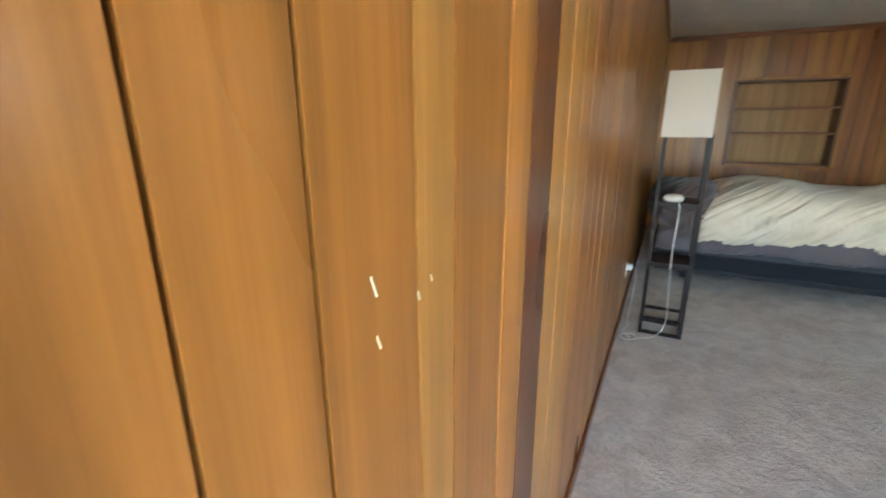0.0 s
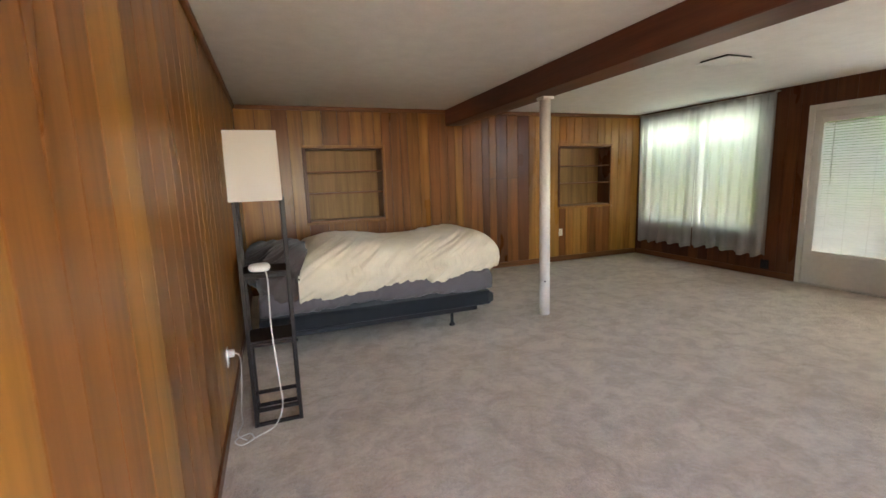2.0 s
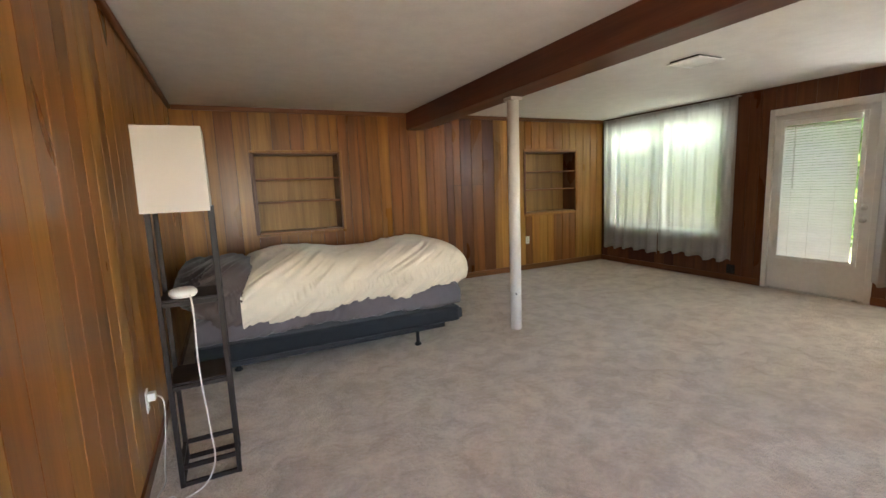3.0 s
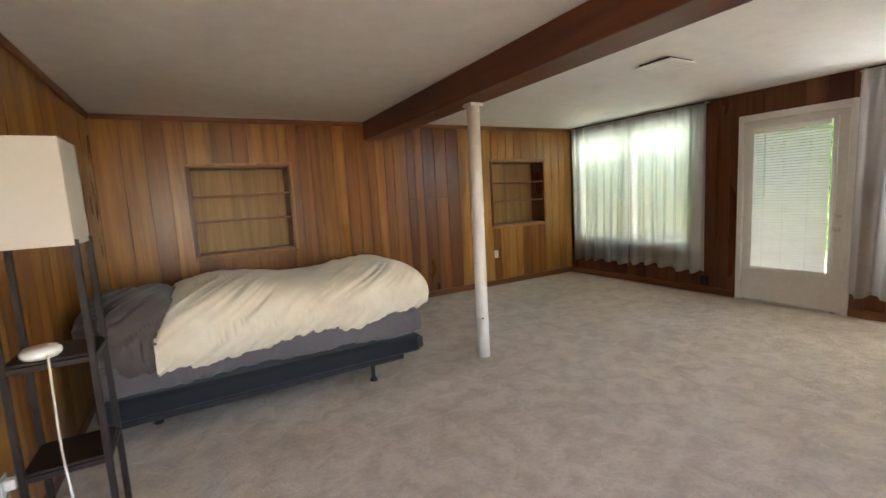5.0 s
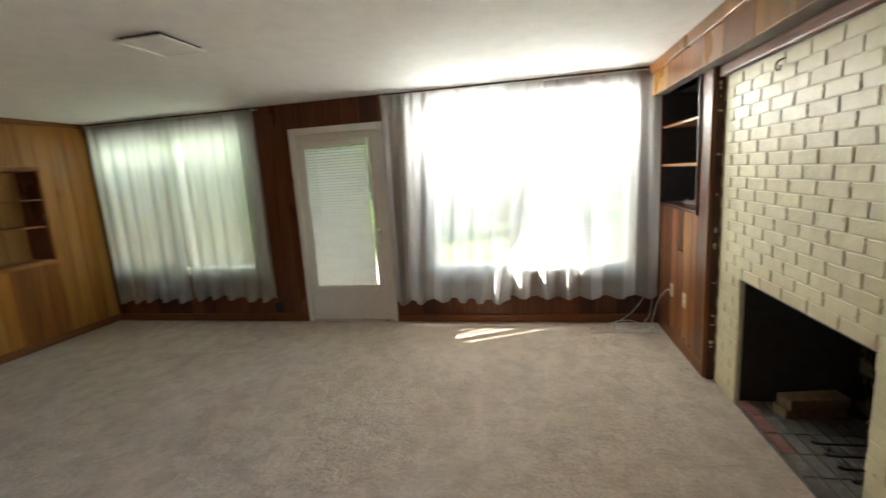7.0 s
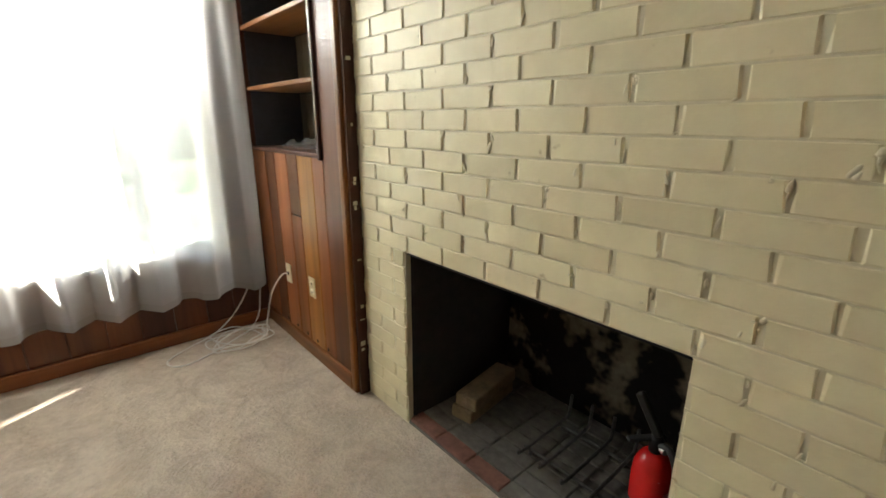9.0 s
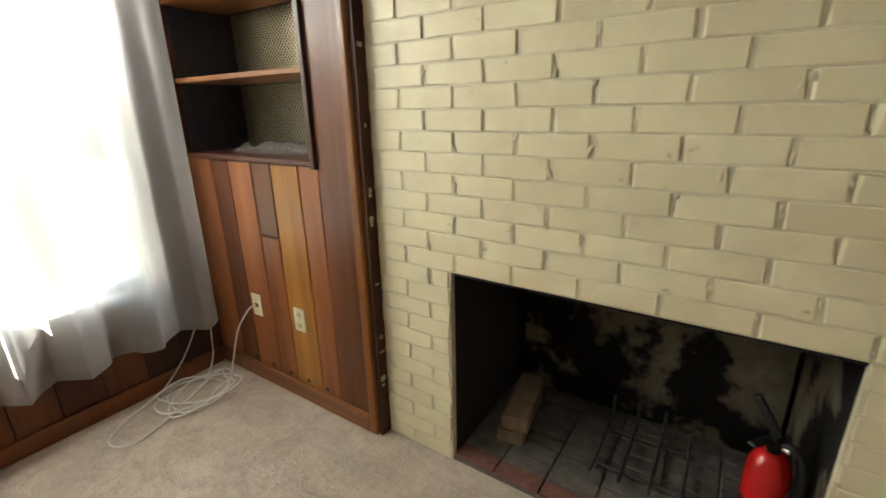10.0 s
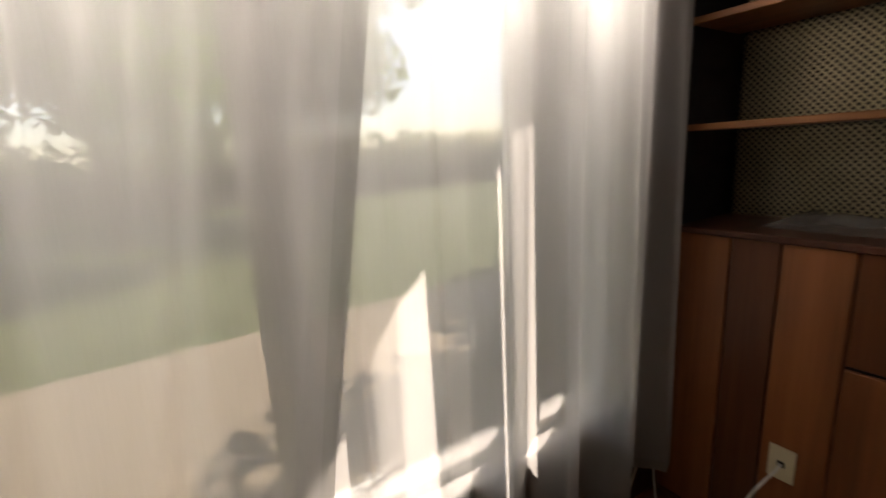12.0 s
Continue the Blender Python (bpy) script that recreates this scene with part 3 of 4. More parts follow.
def holed_sheet(x0, x1, z0, z1, y, pitch=0.0225, r=0.0075):
    """A thin sheet with real diamond-set holes; each cell is a frame round a six-sided hole."""
    vs, fs = [], []
    nx, nz = int((x1 - x0) / pitch), int((z1 - z0) / (pitch * 0.5))
    for j in range(nz):
        for i in range(nx):
            cx = x0 + (i + 0.5 + 0.5 * (j % 2)) * pitch
            cz = z0 + (j + 0.5) * pitch * 0.5
            k = len(vs)
            o = ((-0.5, 0), (0, -0.5), (0.5, 0), (0, 0.5))
            for a, b in o:
                vs.append((cx + a * pitch, y, cz + b * pitch))
            for a, b in o:
                vs.append((cx + a * 2 * r * 0.95, y, cz + b * 2 * r * 0.95))
            for q in range(4):
                fs.append((k + q, k + (q + 1) % 4, k + 4 + (q + 1) % 4, k + 4 + q))
    me = bpy.data.meshes.new("perforated_panel")
    me.from_pydata(vs, [], fs)
    me.materials.append(MESH)
    return me


for za, zb in ((NZ0, 1.488), (1.512, 1.818), (1.842, NZ1)):
    sheet = new("perforated_panel", holed_sheet(NX0 + 0.004, NX1 - 0.012, za, zb, -0.315))
    sheet.parent = cab
    tagged(sheet, "gilt perforated metal sheet")

# raw board edge between the cabinet and the brick
edge = structure("trim_raw_edge", box(5.002, 5.018, YD - 0.02, YCAB - 0.004, 0, 2.11), WOOD_DARK, "dark raw wood filler strip beside brick", "trim")
er = random.Random(11)
for k in range(16):
    z = er.uniform(0.1, 2.0)
    part("paint_chip", box(5.0005, 5.004, YD + er.uniform(0.004, 0.02), YD + er.uniform(0.024, 0.034), z, z + er.uniform(0.006, 0.03)), MORTAR, edge)

soffit = thing("soffit", "boxed soffit with wood fascia and grey underside above brick", "soffit", "", "structure")
SY, SZ = 0.33, 2.11
part("underside", box(2.9, XC - 0.002, YD - 0.05, SY - 0.014, SZ, SZ + 0.02), plain("grey_underside", (0.26, 0.23, 0.20), 0.6), soffit)
fc = [2.9, 3.25, 3.6, 3.95, 4.3, 4.65, 5.0, 5.35, 5.7, 6.198]
for a, b in zip(fc, fc[1:]):
    part("fascia_board", box(a + 0.001, b - 0.001, SY - 0.014, SY, SZ - 0.006, ZC - 0.09, 0.003), tone_rng.choice(WOOD[:3]), soffit)
part("crown", box(2.9, XC - 0.002, SY - 0.014, SY + 0.02, ZC - 0.088, ZC - 0.001, 0.008, None, 2), WOOD[1], soffit)
part("brick_moulding", box(BX0, CX0 + 0.045, YD - 0.01, YD + 0.035, BZ1, SZ - 0.001, 0.012, None, 3), WOOD_TRIM_X, soffit)

# pier at the end of the brick and the unseen hall behind the walker, its opening assumed
pier = structure("wall_pier", box(2.80, BX0 - 0.003, -0.3, YD + 0.03, 0, ZC), WOOD[2], "dark stained wooden end board beside brick wall", "wall")
hall = thing("wall_hall_south", "plain unseen hall wall with opening for fill lamp", "wall", "", "structure")
for x0, x1, a, b in ((XA - 0.2, 0.15, 0, ZC), (2.55, 3.1, 0, ZC), (0.15, 2.55, 0, 0.7), (0.15, 2.55, 2.1, ZC)):
    part("wall_core", box(x0, x1, -2.0, -1.85, a, b), PLASTER, hall)
# unseen outer wall, added to stop daylight leaking round the fireplace
structure("wall_chimney_back", box(2.8, XC + 0.2, -0.75, -0.6, 0, ZC), STUCCO, "plain outer wall behind chimney", "wall")
structure("wall_hall_east", box(2.80, 2.9, -1.85, -0.3, 0, ZC), PLASTER, "plain painted hall side wall", "wall")

# ---- beam, pole, trims ----
beam_body = box(2.605, 2.87, -1.8, YB - 0.002, 2.155, ZC - 0.001, 0.006)
for v in beam_body.verts:      # the beam runs slightly askew
    v.co.x += (v.co.y - YB) * 0.024 + 0.01
beam = structure("ceiling_beam", beam_body, WOOD_BEAM, "dark brown boxed timber ceiling beam", "beam")
pole = thing("support_pole", "off-white painted steel support pole under beam", "pole", at=(2.737, 4.205, 0))
pb = lathe([(0.052, 0.002), (0.052, 0.35), (0.0505, 0.352), (0.0505, 0.36), (0.052, 0.362), (0.052, 2.12)], 32)
part("shaft", pb, POLE_PAINT, pole, "", True)
part("top_plate", box(-0.06, 0.06, -0.06, 0.06, 2.12, 2.149, 0.004), POLE_PAINT, pole)
part("bolt", cyl((-0.03, -0.055, 0.355), (-0.03, -0.047, 0.355), 0.008, n=8), DARK_SLOT, pole)


def trim(name, bm, m, label):
    return structure(name, bm, m, label, "trim")


trim("trim_crown_west", box(XA - 0.002, XA + 0.03, -1.8, YB - 0.03, ZC - 0.055, ZC - 0.001, 0.012, None, 3), WOOD_TRIM_Y, "reddish wood crown moulding")
trim("trim_crown_north", box(XA + 0.03, XC - 0.002, YB - 0.03, YB + 0.002, ZC - 0.055, ZC - 0.001, 0.012, None, 3), WOOD_TRIM_X, "reddish wood crown moulding")
trim("baseboard_west", box(XA - 0.002, XA + 0.014, -1.8, YB - 0.02, 0.0, 0.075, 0.006, None, 2), WOOD_TRIM_Y, "low reddish wood baseboard")
trim("baseboard_north", box(XA + 0.014, XC - 0.02, YB - 0.016, YB + 0.002, 0.0, 0.085, 0.006, None, 2), WOOD_TRIM_X, "low reddish wood baseboard")
for u0, u1 in ((YCAB + 0.014, 2.855), (3.905, YB - 0.016)):
    trim("baseboard_east", box(XC - 0.022, XC + 0.002, u0, u1, 0.0, 0.085, 0.010, None, 3), WOOD_TRIM_Y, "rounded dark wood baseboard")

# heater grille low on the window wall and the ceiling vent
vent_low = thing("wall_register", "small dark metal floor-level wall register", "vent", at=(XC, 4.27, 0.16))
part("plate", box(-0.008, -0.001, -0.055, 0.055, -0.06, 0.06, 0.003), DARK_SLOT, vent_low)
for k in range(6):
    part("louvre", box(-0.013, -0.008, -0.045, 0.045, -0.05 + k * 0.018, -0.042 + k * 0.018), BLACK_METAL, vent_low)

vent = thing("ceiling_vent", "white square ceiling air vent standing proud of ceiling", "vent", at=(4.07, 3.40, ZC))
# collar colour holds the shade between the slats and on the vent's far side
part("collar", box(-0.15, 0.15, -0.13, 0.13, -0.017, -0.001), DARK_SLOT, vent, "recessed collar coloured dark for vent shade")
for a in ((-0.17, 0.17, -0.15, -0.125), (-0.17, 0.17, 0.125, 0.15), (-0.17, -0.145, -0.125, 0.125), (0.145, 0.17, -0.125, 0.125)):
    part("frame", box(a[0], a[1], a[2], a[3], -0.028, -0.018, 0.003), VINYL, vent)
for k in range(7):
    part("slat", box(-0.0205, 0.0205, -0.124, 0.124, -0.001, 0.001), VINYL, vent).matrix_local = pose(-0.123 + k * 0.041, 0, -0.022, 0, 6, 0)


# ---- outlets ----
def outlet(label, m, at, rz, kind="outlet"):
    t = thing("wall_outlet", label, "outlet", "wall outlets", "", at)
    t.rotation_euler = (0, 0, radians(rz))
    part("cover_plate", box(-0.036, 0.036, -0.007, -0.0005, -0.058, 0.058, 0.003, None, 2), m, t)
    if kind == "outlet":
        for dz in (-0.025, 0.025):
            s = part("socket", cyl((0, -0.009, dz), (0, -0.006, dz), 0.017), m, t, "", True)
            for dx in (-0.007, 0.007):
                part("slot", box(dx - 0.0015, dx + 0.0015, -0.0098, -0.0085, dz - 0.005, dz + 0.005), DARK_SLOT, s)
    else:
        part("jack", box(-0.01, 0.01, -0.012, -0.006, -0.01, 0.01, 0.002), DARK_SLOT, t)
    part("screw", cyl((0, -0.0085, 0), (0, -0.006, 0), 0.004, n=8), CHROME, t)
    return t


outlet("ivory wall plate with white cable plugged in", IVORY, (5.785, YCAB, 0.44), 180, "jack")
outlet("ivory double power outlet on cabinet boards", IVORY, (5.465, YCAB, 0.44), 180)
outlet("white power outlet on panelled wall with small plug", WHITE_PLASTIC, (4.60, YB, 0.48), 0)
outlet("white power outlet with lamp cord plugged in", WHITE_PLASTIC, (XA, 3.43, 0.35), 90)


# ---- curtains ----
def curtain_panel(t, ya, yb, z0, z1, x, seed, waves, amp=0.030, sag=0.03, lean=0.0):
    """One hanging panel: soft folds that deepen downwards, a gathered top and a wavy hem."""
    r = random.Random(seed)
    ph = [r.uniform(0, 6.28) for _ in range(5)]
    ny, nz = 130, 44

    def point(u, v):
        y = ya + (yb - ya) * u
        z = z0 + (z1 - z0) * v
        d = 1 - v
        fold = math.sin(u * waves * 6.283 + ph[0] + 0.7 * math.sin(u * 9 + ph[1]))
        fine = math.sin(u * waves * 2.3 * 6.283 + ph[2] + 1.2 * v)
        xx = x + amp * fold * (0.35 + 0.8 * d) + amp * 0.3 * fine * (1 - 0.6 * d)
        xx -= 0.02 * d * math.sin(u * 5 + ph[3])
        if v > 0.93:
            xx += 0.004 * math.sin(u * 150 + ph[1])
        zz = z + sag * d * d * (0.6 * fold + 0.5 * math.sin(u * 7 + ph[4]))
        return Vector((xx, y + lean * d * (1 - u if lean > 0 else u) + 0.01 * fine * d, zz))

    def sheet(v0, v1, n, u0=0.0, u1=1.0, m=ny):
        b = bmesh.new()
        g = [[b.verts.new(point(u0 + (u1 - u0) * i / m, v0 + (v1 - v0) * j / n)) for i in range(m + 1)] for j in range(n + 1)]
        for j in range(n):
            for i in range(m):
                b.faces.new((g[j][i], g[j][i + 1], g[j + 1][i + 1], g[j + 1][i]))
        return b

    part("panel", sheet(0.02, 0.955, nz, 0.035, 0.965), SHEER, t, "", True)
    part("side_hem", sheet(0.02, 0.955, nz, 0.0, 0.035, 8), HEM, t, "doubled side hem", True)
    part("side_hem", sheet(0.02, 0.955, nz, 0.965, 1.0, 8), HEM, t, "doubled side hem", True)
    part("top_hem", sheet(0.955, 1.0, 4), HEM, t, "doubled top hem", True)
    part("bottom_hem", sheet(0.0, 0.02, 2), HEM, t, "doubled bottom hem", True)


def curtain(label, ya, yb, z0, z1, x, seed, waves, **kw):
    t = thing("curtain", label, "curtain", "sheer curtains")
    curtain_panel(t, ya, yb, z0, z1, x, seed, waves, **kw)
    return t


curtain("white sheer curtain panel filtering green daylight", 4.24, 5.33, 0.28, 2.33, 6.125, 1, 5)
curtain("white sheer curtain panel bunched at room corner", 5.31, 6.40, 0.26, 2.33, 6.130, 2, 5)
curtain("long white sheer curtain beside white door", 1.28, 2.83, 0.25, 2.33, 6.095, 3, 6, lean=0.35)
curtain("white sheer curtain with sun patches beside cabinet", 0.245, 1.63, 0.27, 2.33, 6.14, 4, 6, sag=0.02)


def curtain_rod(ya, yb):
    t = thing("curtain_rod", "thin grey metal curtain rod under ceiling", "curtain rod", "curtain rods")
    part("rod", cyl((6.125, ya, 2.335), (6.125, yb, 2.335), 0.008, n=10), CHROME, t)
    for y in (ya + 0.03, (ya + yb) / 2, yb - 0.03):
        part("bracket", box(6.12, XC - 0.001, y - 0.008, y + 0.008, 2.342, 2.352), CHROME, t)


curtain_rod(0.25, 2.84)
curtain_rod(4.22, 6.42)

# ---- bed ----
bed = thing("bed", "single bed with black metal frame and dark box spring", "bed", at=(0, 0, 0))
BX, BXE, BY0, BY1 = 0.03, 2.16, 4.25, 5.22
part("box_spring", box(BX, BXE, BY0, BY1, 0.17, 0.31, 0.03, None, 3), BOX_SPRING, bed)
for y in (BY0 + 0.01, BY1 - 0.04):
    part("side_rail", box(BX + 0.02, BXE - 0.16, y, y + 0.03, 0.135, 0.175, 0.004), BLACK_METAL, bed)
for x in (0.3, 1.75):
    part("cross_rail", box(x - 0.015, x + 0.015, BY0 + 0.05, BY1 - 0.05, 0.14, 0.168, 0.003), BLACK_METAL, bed)
    for y in (BY0 + (0.06 if x > 1 else 0.3), BY1 - 0.08):
        leg = part("leg", cyl((x, y, 0.03), (x, y, 0.145), 0.014, 0.017, 12), BLACK_METAL, bed)
        part("foot", lathe([(0.030, 0.001), (0.031, 0.012), (0.016, 0.028), (0.014, 0.036)], 16, (x, y, 0)), BLACK_METAL, leg, "", True)
part("corner_guard", box(BXE - 0.045, BXE + 0.012, BY0 - 0.010, BY0 + 0.05, 0.20, 0.29, 0.012, None, 2), RUBBER, bed)


def soft(name, seed, x0, x1, y0, y1, profile, material, parent, label, nx=120, na=64, wrinkle=0.012, drape=0.0):
    """A padded slab closed all round: cross-sections along x, with slanting wrinkles."""
    b = bmesh.new()
    off = Vector((seed * 7.3, seed * 3.1, 0))
    rings = []
    for i in range(nx + 1):
        u = i / nx
        x = x0 + (x1 - x0) * u
        hw, za, zb, yc, p = profile(u)
        ring = []
        for k in range(na):
            a = 2 * math.pi * k / na
            c, s = math.cos(a), math.sin(a)
            yy = math.copysign(abs(c) ** p, c) * hw
            zz = math.copysign(abs(s) ** p, s) * (zb - za) / 2 + (za + zb) / 2
            q = Vector((x, yc + yy, zz))
            # long soft folds run slantwise down the side, shallow on top
            f = x - 1.5 * (q.z - za) - 0.55 * (q.y - y0)
            g = x * 0.6 + q.z
            warp = 0.12 * noise.noise(q * 1.8 + off)
            w1 = noise.noise(Vector(((f + warp) * 7, g * 0.9, seed)) + off)
            w2 = noise.noise(Vector(((f + warp) * 15, g * 1.5, seed + 4)) + off)
            gate = min(1.0, max(0.1, 0.6 + 1.2 * noise.noise(q * 2.0 + off + Vector((3, 1, 8))))) * (1.0 - 0.55 * max(0.0, s))
            crease = math.exp(-(w1 / 0.13) ** 2) + 0.6 * math.exp(-(w2 / 0.16) ** 2)
            l = noise.noise(q * 2.6 + off)
            n = Vector((0, c, s))
            q += n * (wrinkle * gate * (0.9 * w1 + 0.6 * w2 - 0.7 * crease) + 0.026 * l)
            if drape and s < -0.2:
                q.z += drape * noise.noise(Vector((x * 3.2, seed, 0)) + off) * (-s)
            ring.append(b.verts.new(q))
        rings.append(ring)
    for A, B in zip(rings, rings[1:]):
        for k in range(na):
            b.faces.new((A[k], A[(k + 1) % na], B[(k + 1) % na], B[k]))
    b.faces.new(rings[0][::-1])
    b.faces.new(rings[-1])
    return part(name, b, material, parent, label, True)


def rounded_end(u, e, power=2.2):
    """Falls from 1 to 0 over the last e of the length, like a rounded end."""
    k = max(0.0, (u - (1 - e)) / e)
    return (1 - k ** power) ** (1 / power) if k < 1 else 0.0


def mattress_profile(u):
    k = max(rounded_end(u, 0.05), 0.05) * max(rounded_end(1 - u, 0.05), 0.05)
    return (0.485 * (0.9 + 0.1 * k), 0.305, 0.33 + 0.22 * (0.6 + 0.4 * k), 4.735, 0.35)


mattress = soft("mattress", 3, 0.04, 2.19, 4.25, 5.22, mattress_profile, SHEET, None, "", nx=200, na=90, wrinkle=0.022)
tagged(mattress, "mattress covered with loose dark grey sheet", "mattress")


def duvet_profile(u):
    k = max(rounded_end(u, 0.26, 2.6), 0.02)
    h = max(rounded_end(1 - u, 0.10), 0.4)
    low = 0.33 + 0.11 * u - 0.05 * (1 - k)
    top = 0.86 + 0.05 * math.sin(u * 3.0) + 0.03 * math.sin(u * 9)
    mid = 0.62 - 0.07 * u
    z1 = mid + (top - mid) * (0.25 + 0.75 * k) * h
    z0 = mid - (mid - low) * (0.35 + 0.65 * k)
    return (0.565 * (0.55 + 0.45 * k), z0, z1, 4.76, 0.62)


duvet = soft("duvet", 1, 0.36, 2.33, 4.2, 5.25, duvet_profile, DUVET, None, "", nx=320, na=170, wrinkle=0.034, drape=0.04)
tagged(duvet, "bulky rumpled cream cotton duvet on bed", "duvet")


def blob_profile(hw, za, zb, yc):
    def f(u):
        k = max(rounded_end(u, 0.4), 0.05) * max(rounded_end(1 - u, 0.4), 0.05)
        return (hw * (0.4 + 0.6 * k), (za + zb) / 2 - (zb - za) / 2 * k, (za + zb) / 2 + (zb - za) / 2 * k, yc, 0.7)
    return f


tagged(soft("pillow", 5, -0.08, 0.36, 4.3, 5.2, blob_profile(0.42, 0.48, 0.90, 4.76), PILLOW, None, "", 90, 90, 0.06), "dark brown crumpled pillow at bed head", "pillow")
tagged(soft("blanket", 6, 0.02, 0.58, 4.2, 5.2, blob_profile(0.535, 0.30, 0.885, 4.745), BLANKET, None, "", 120, 120, 0.075, 0.06), "bunched dark grey blanket beside duvet", "blanket")

# ---- floor lamp with shelf tower ----
lamp = thing("floor_lamp", "dark wood tower floor lamp with square cream shade", "lamp", at=(0.145, 3.255, 0))
lw, ld, lz = 0.135, 0.135, 1.34
for sx in (-1, 1):
    for sy in (-1, 1):
        x, y = sx * (lw - 0.011), sy * (ld - 0.011)
        part("post", box(x - 0.011, x + 0.011, y - 0.011, y + 0.011, 0.0, lz, 0.002), ESPRESSO, lamp)
for z in (0.012, 0.10, 0.50, 0.90):
    for s in (-1, 1):
        part("rail", box(-lw + 0.022, lw - 0.022, s * (ld - 0.011) - 0.009, s * (ld - 0.011) + 0.009, z - 0.011, z + 0.011, 0.002), ESPRESSO, lamp)
        part("rail", box(s * (lw - 0.011) - 0.009, s * (lw - 0.011) + 0.009, -ld + 0.022, ld - 0.022, z - 0.011, z + 0.011, 0.002), ESPRESSO, lamp)
for z in (0.50, 0.90):
    part("shelf", box(-lw + 0.01, lw - 0.01, -ld + 0.01, ld - 0.01, z + 0.011, z + 0.022, 0.002), ESPRESSO, lamp)
shade = bmesh.new()
ringed = [[shade.verts.new((sx * r - 0.012, sy * r, z)) for sx, sy in ((-1, -1), (1, -1), (1, 1), (-1, 1))] for r, z in ((0.138, 1.32), (0.134, 1.70), (0.131, 1.70), (0.135, 1.32))]
for q in range(4):
    for k in range(4):
        A, B = ringed[q], ringed[(q + 1) % 4]
        shade.faces.new((A[k], A[(k + 1) % 4], B[(k + 1) % 4], B[k]))
part("shade", shade, SHADE, lamp, "square cream fabric shade")
part("bulb", lathe([(0.013, 0), (0.014, 0.05), (0.03, 0.09), (0.028, 0.115), (0.01, 0.13)], 16, (0, 0, 1.42)), WHITE_PLASTIC, lamp, "", True)
part("socket", cyl((0, 0, 1.33), (0, 0, 1.42), 0.018), BLACK_METAL, lamp)
part("spider", box(-0.146, 0.122, -0.006, 0.006, 1.335, 1.342), BLACK_METAL, lamp)

puck = thing("round_device", "small round white device with cable on lamp shelf", "device", at=(0.115, 3.185, 0.922))
part("body", lathe([(0.05, 0.0), (0.060, 0.012), (0.060, 0.026), (0.048, 0.038), (0.02, 0.042)], 32), WHITE_PLASTIC, puck, "", True)
cable = part("device_cable", tube([(0.145, 3.130, 0.935), (0.155, 3.088, 0.87), (0.15, 3.09, 0.6), (0.165, 3.085, 0.3), (0.17, 3.09, 0.12), (0.12, 3.07, 0.02), (0.03, 3.02, 0.006), (-0.05, 2.96, 0.006), (-0.09, 3.02, 0.006), (-0.02, 3.07, 0.006), (0.01, 3.00, 0.012)], 0.0035), CORD, None, "", True)
tagged(cable, "thin white cable hanging from device to carpet", "cable")
adapter = thing("plug_adapter", "white plug adapter with cord in outlet", "plug", at=(XA, 3.43, 0.37))
part("body", box(0.007, 0.045, -0.02, 0.02, -0.022, 0.022, 0.006, None, 2), WHITE_PLASTIC, adapter)
cord = part("lamp_cord", tube([(-0.085, 3.43, 0.37), (-0.055, 3.42, 0.33), (-0.06, 3.38, 0.18), (-0.07, 3.3, 0.03), (-0.06, 3.2, 0.008), (-0.08, 3.08, 0.007), (-0.03, 3.0, 0.007)], 0.0035), CORD, None, "", True)
tagged(cord, "white lamp cord looped on carpet", "cable")

# ---- coil of network cable under the curtain ----
cr = random.Random(21)
pts = [(5.785, YCAB + 0.012, 0.44), (5.785, YCAB + 0.05, 0.435), (5.83, YCAB + 0.10, 0.33), (5.88, YCAB + 0.13, 0.14), (5.93, 0.37, 0.02)]
for k in range(34):
    a = -0.6 + k * 0.75
    rad = 0.13 + 0.035 * math.sin(k * 1.7) + 0.02 * cr.random()
    pts.append((5.975 + rad * math.cos(a) * 0.9 + 0.02 * math.sin(k * 0.5), 0.50 + rad * math.sin(a) * 1.15, 0.007 + 0.001 * k + 0.012 * cr.random()))
pts += [(5.90, 0.72, 0.01), (5.88, 0.86, 0.007), (5.98, 0.90, 0.006), (6.08, 0.78, 0.006), (6.12, 0.62, 0.03), (6.165, 0.50, 0.09), (6.185, 0.42, 0.17), (6.19, 0.34, 0.30)]
coil = part("network_cable", tube(pts, 0.0042, 8, 8), CORD, None, "", True)
tagged(coil, "tangled coil of white network cable on carpet", "cable")
cord2 = part("thin_cable", tube([(6.17, 0.285, 0.32), (6.165, 0.30, 0.2), (6.13, 0.33, 0.09), (6.07, 0.40, 0.03), (6.0, 0.47, 0.03)], 0.004), CORD, None, "", True)
tagged(cord2, "white cable dropping behind curtain", "cable")

# plastic film left on the lower cabinet shelf


def film_sheet(name, label, x0, x1, y0, y1, z0, h, seed):
    b = bmesh.new()
    n = 26
    g = []
    for j in range(n + 1):
        row = []
        for i in range(n + 1):
            u, v = i / n, j / n
            e = min(u, 1 - u, v, 1 - v)
            w = noise.noise(Vector((u * 5, v * 5, seed))) + 0.5 * noise.noise(Vector((u * 13, v * 13, seed)))
            row.append(b.verts.new((x0 + (x1 - x0) * u, y0 + (y1 - y0) * v, z0 + 0.004 + h * max(0, 0.5 + w) * min(1, e * 6))))
        g.append(row)
    for j in range(n):
        for i in range(n):
            b.faces.new((g[j][i], g[j][i + 1], g[j + 1][i + 1], g[j + 1][i]))
    return tagged(part(name, b, FILM, None, "", True), label, "plastic film")


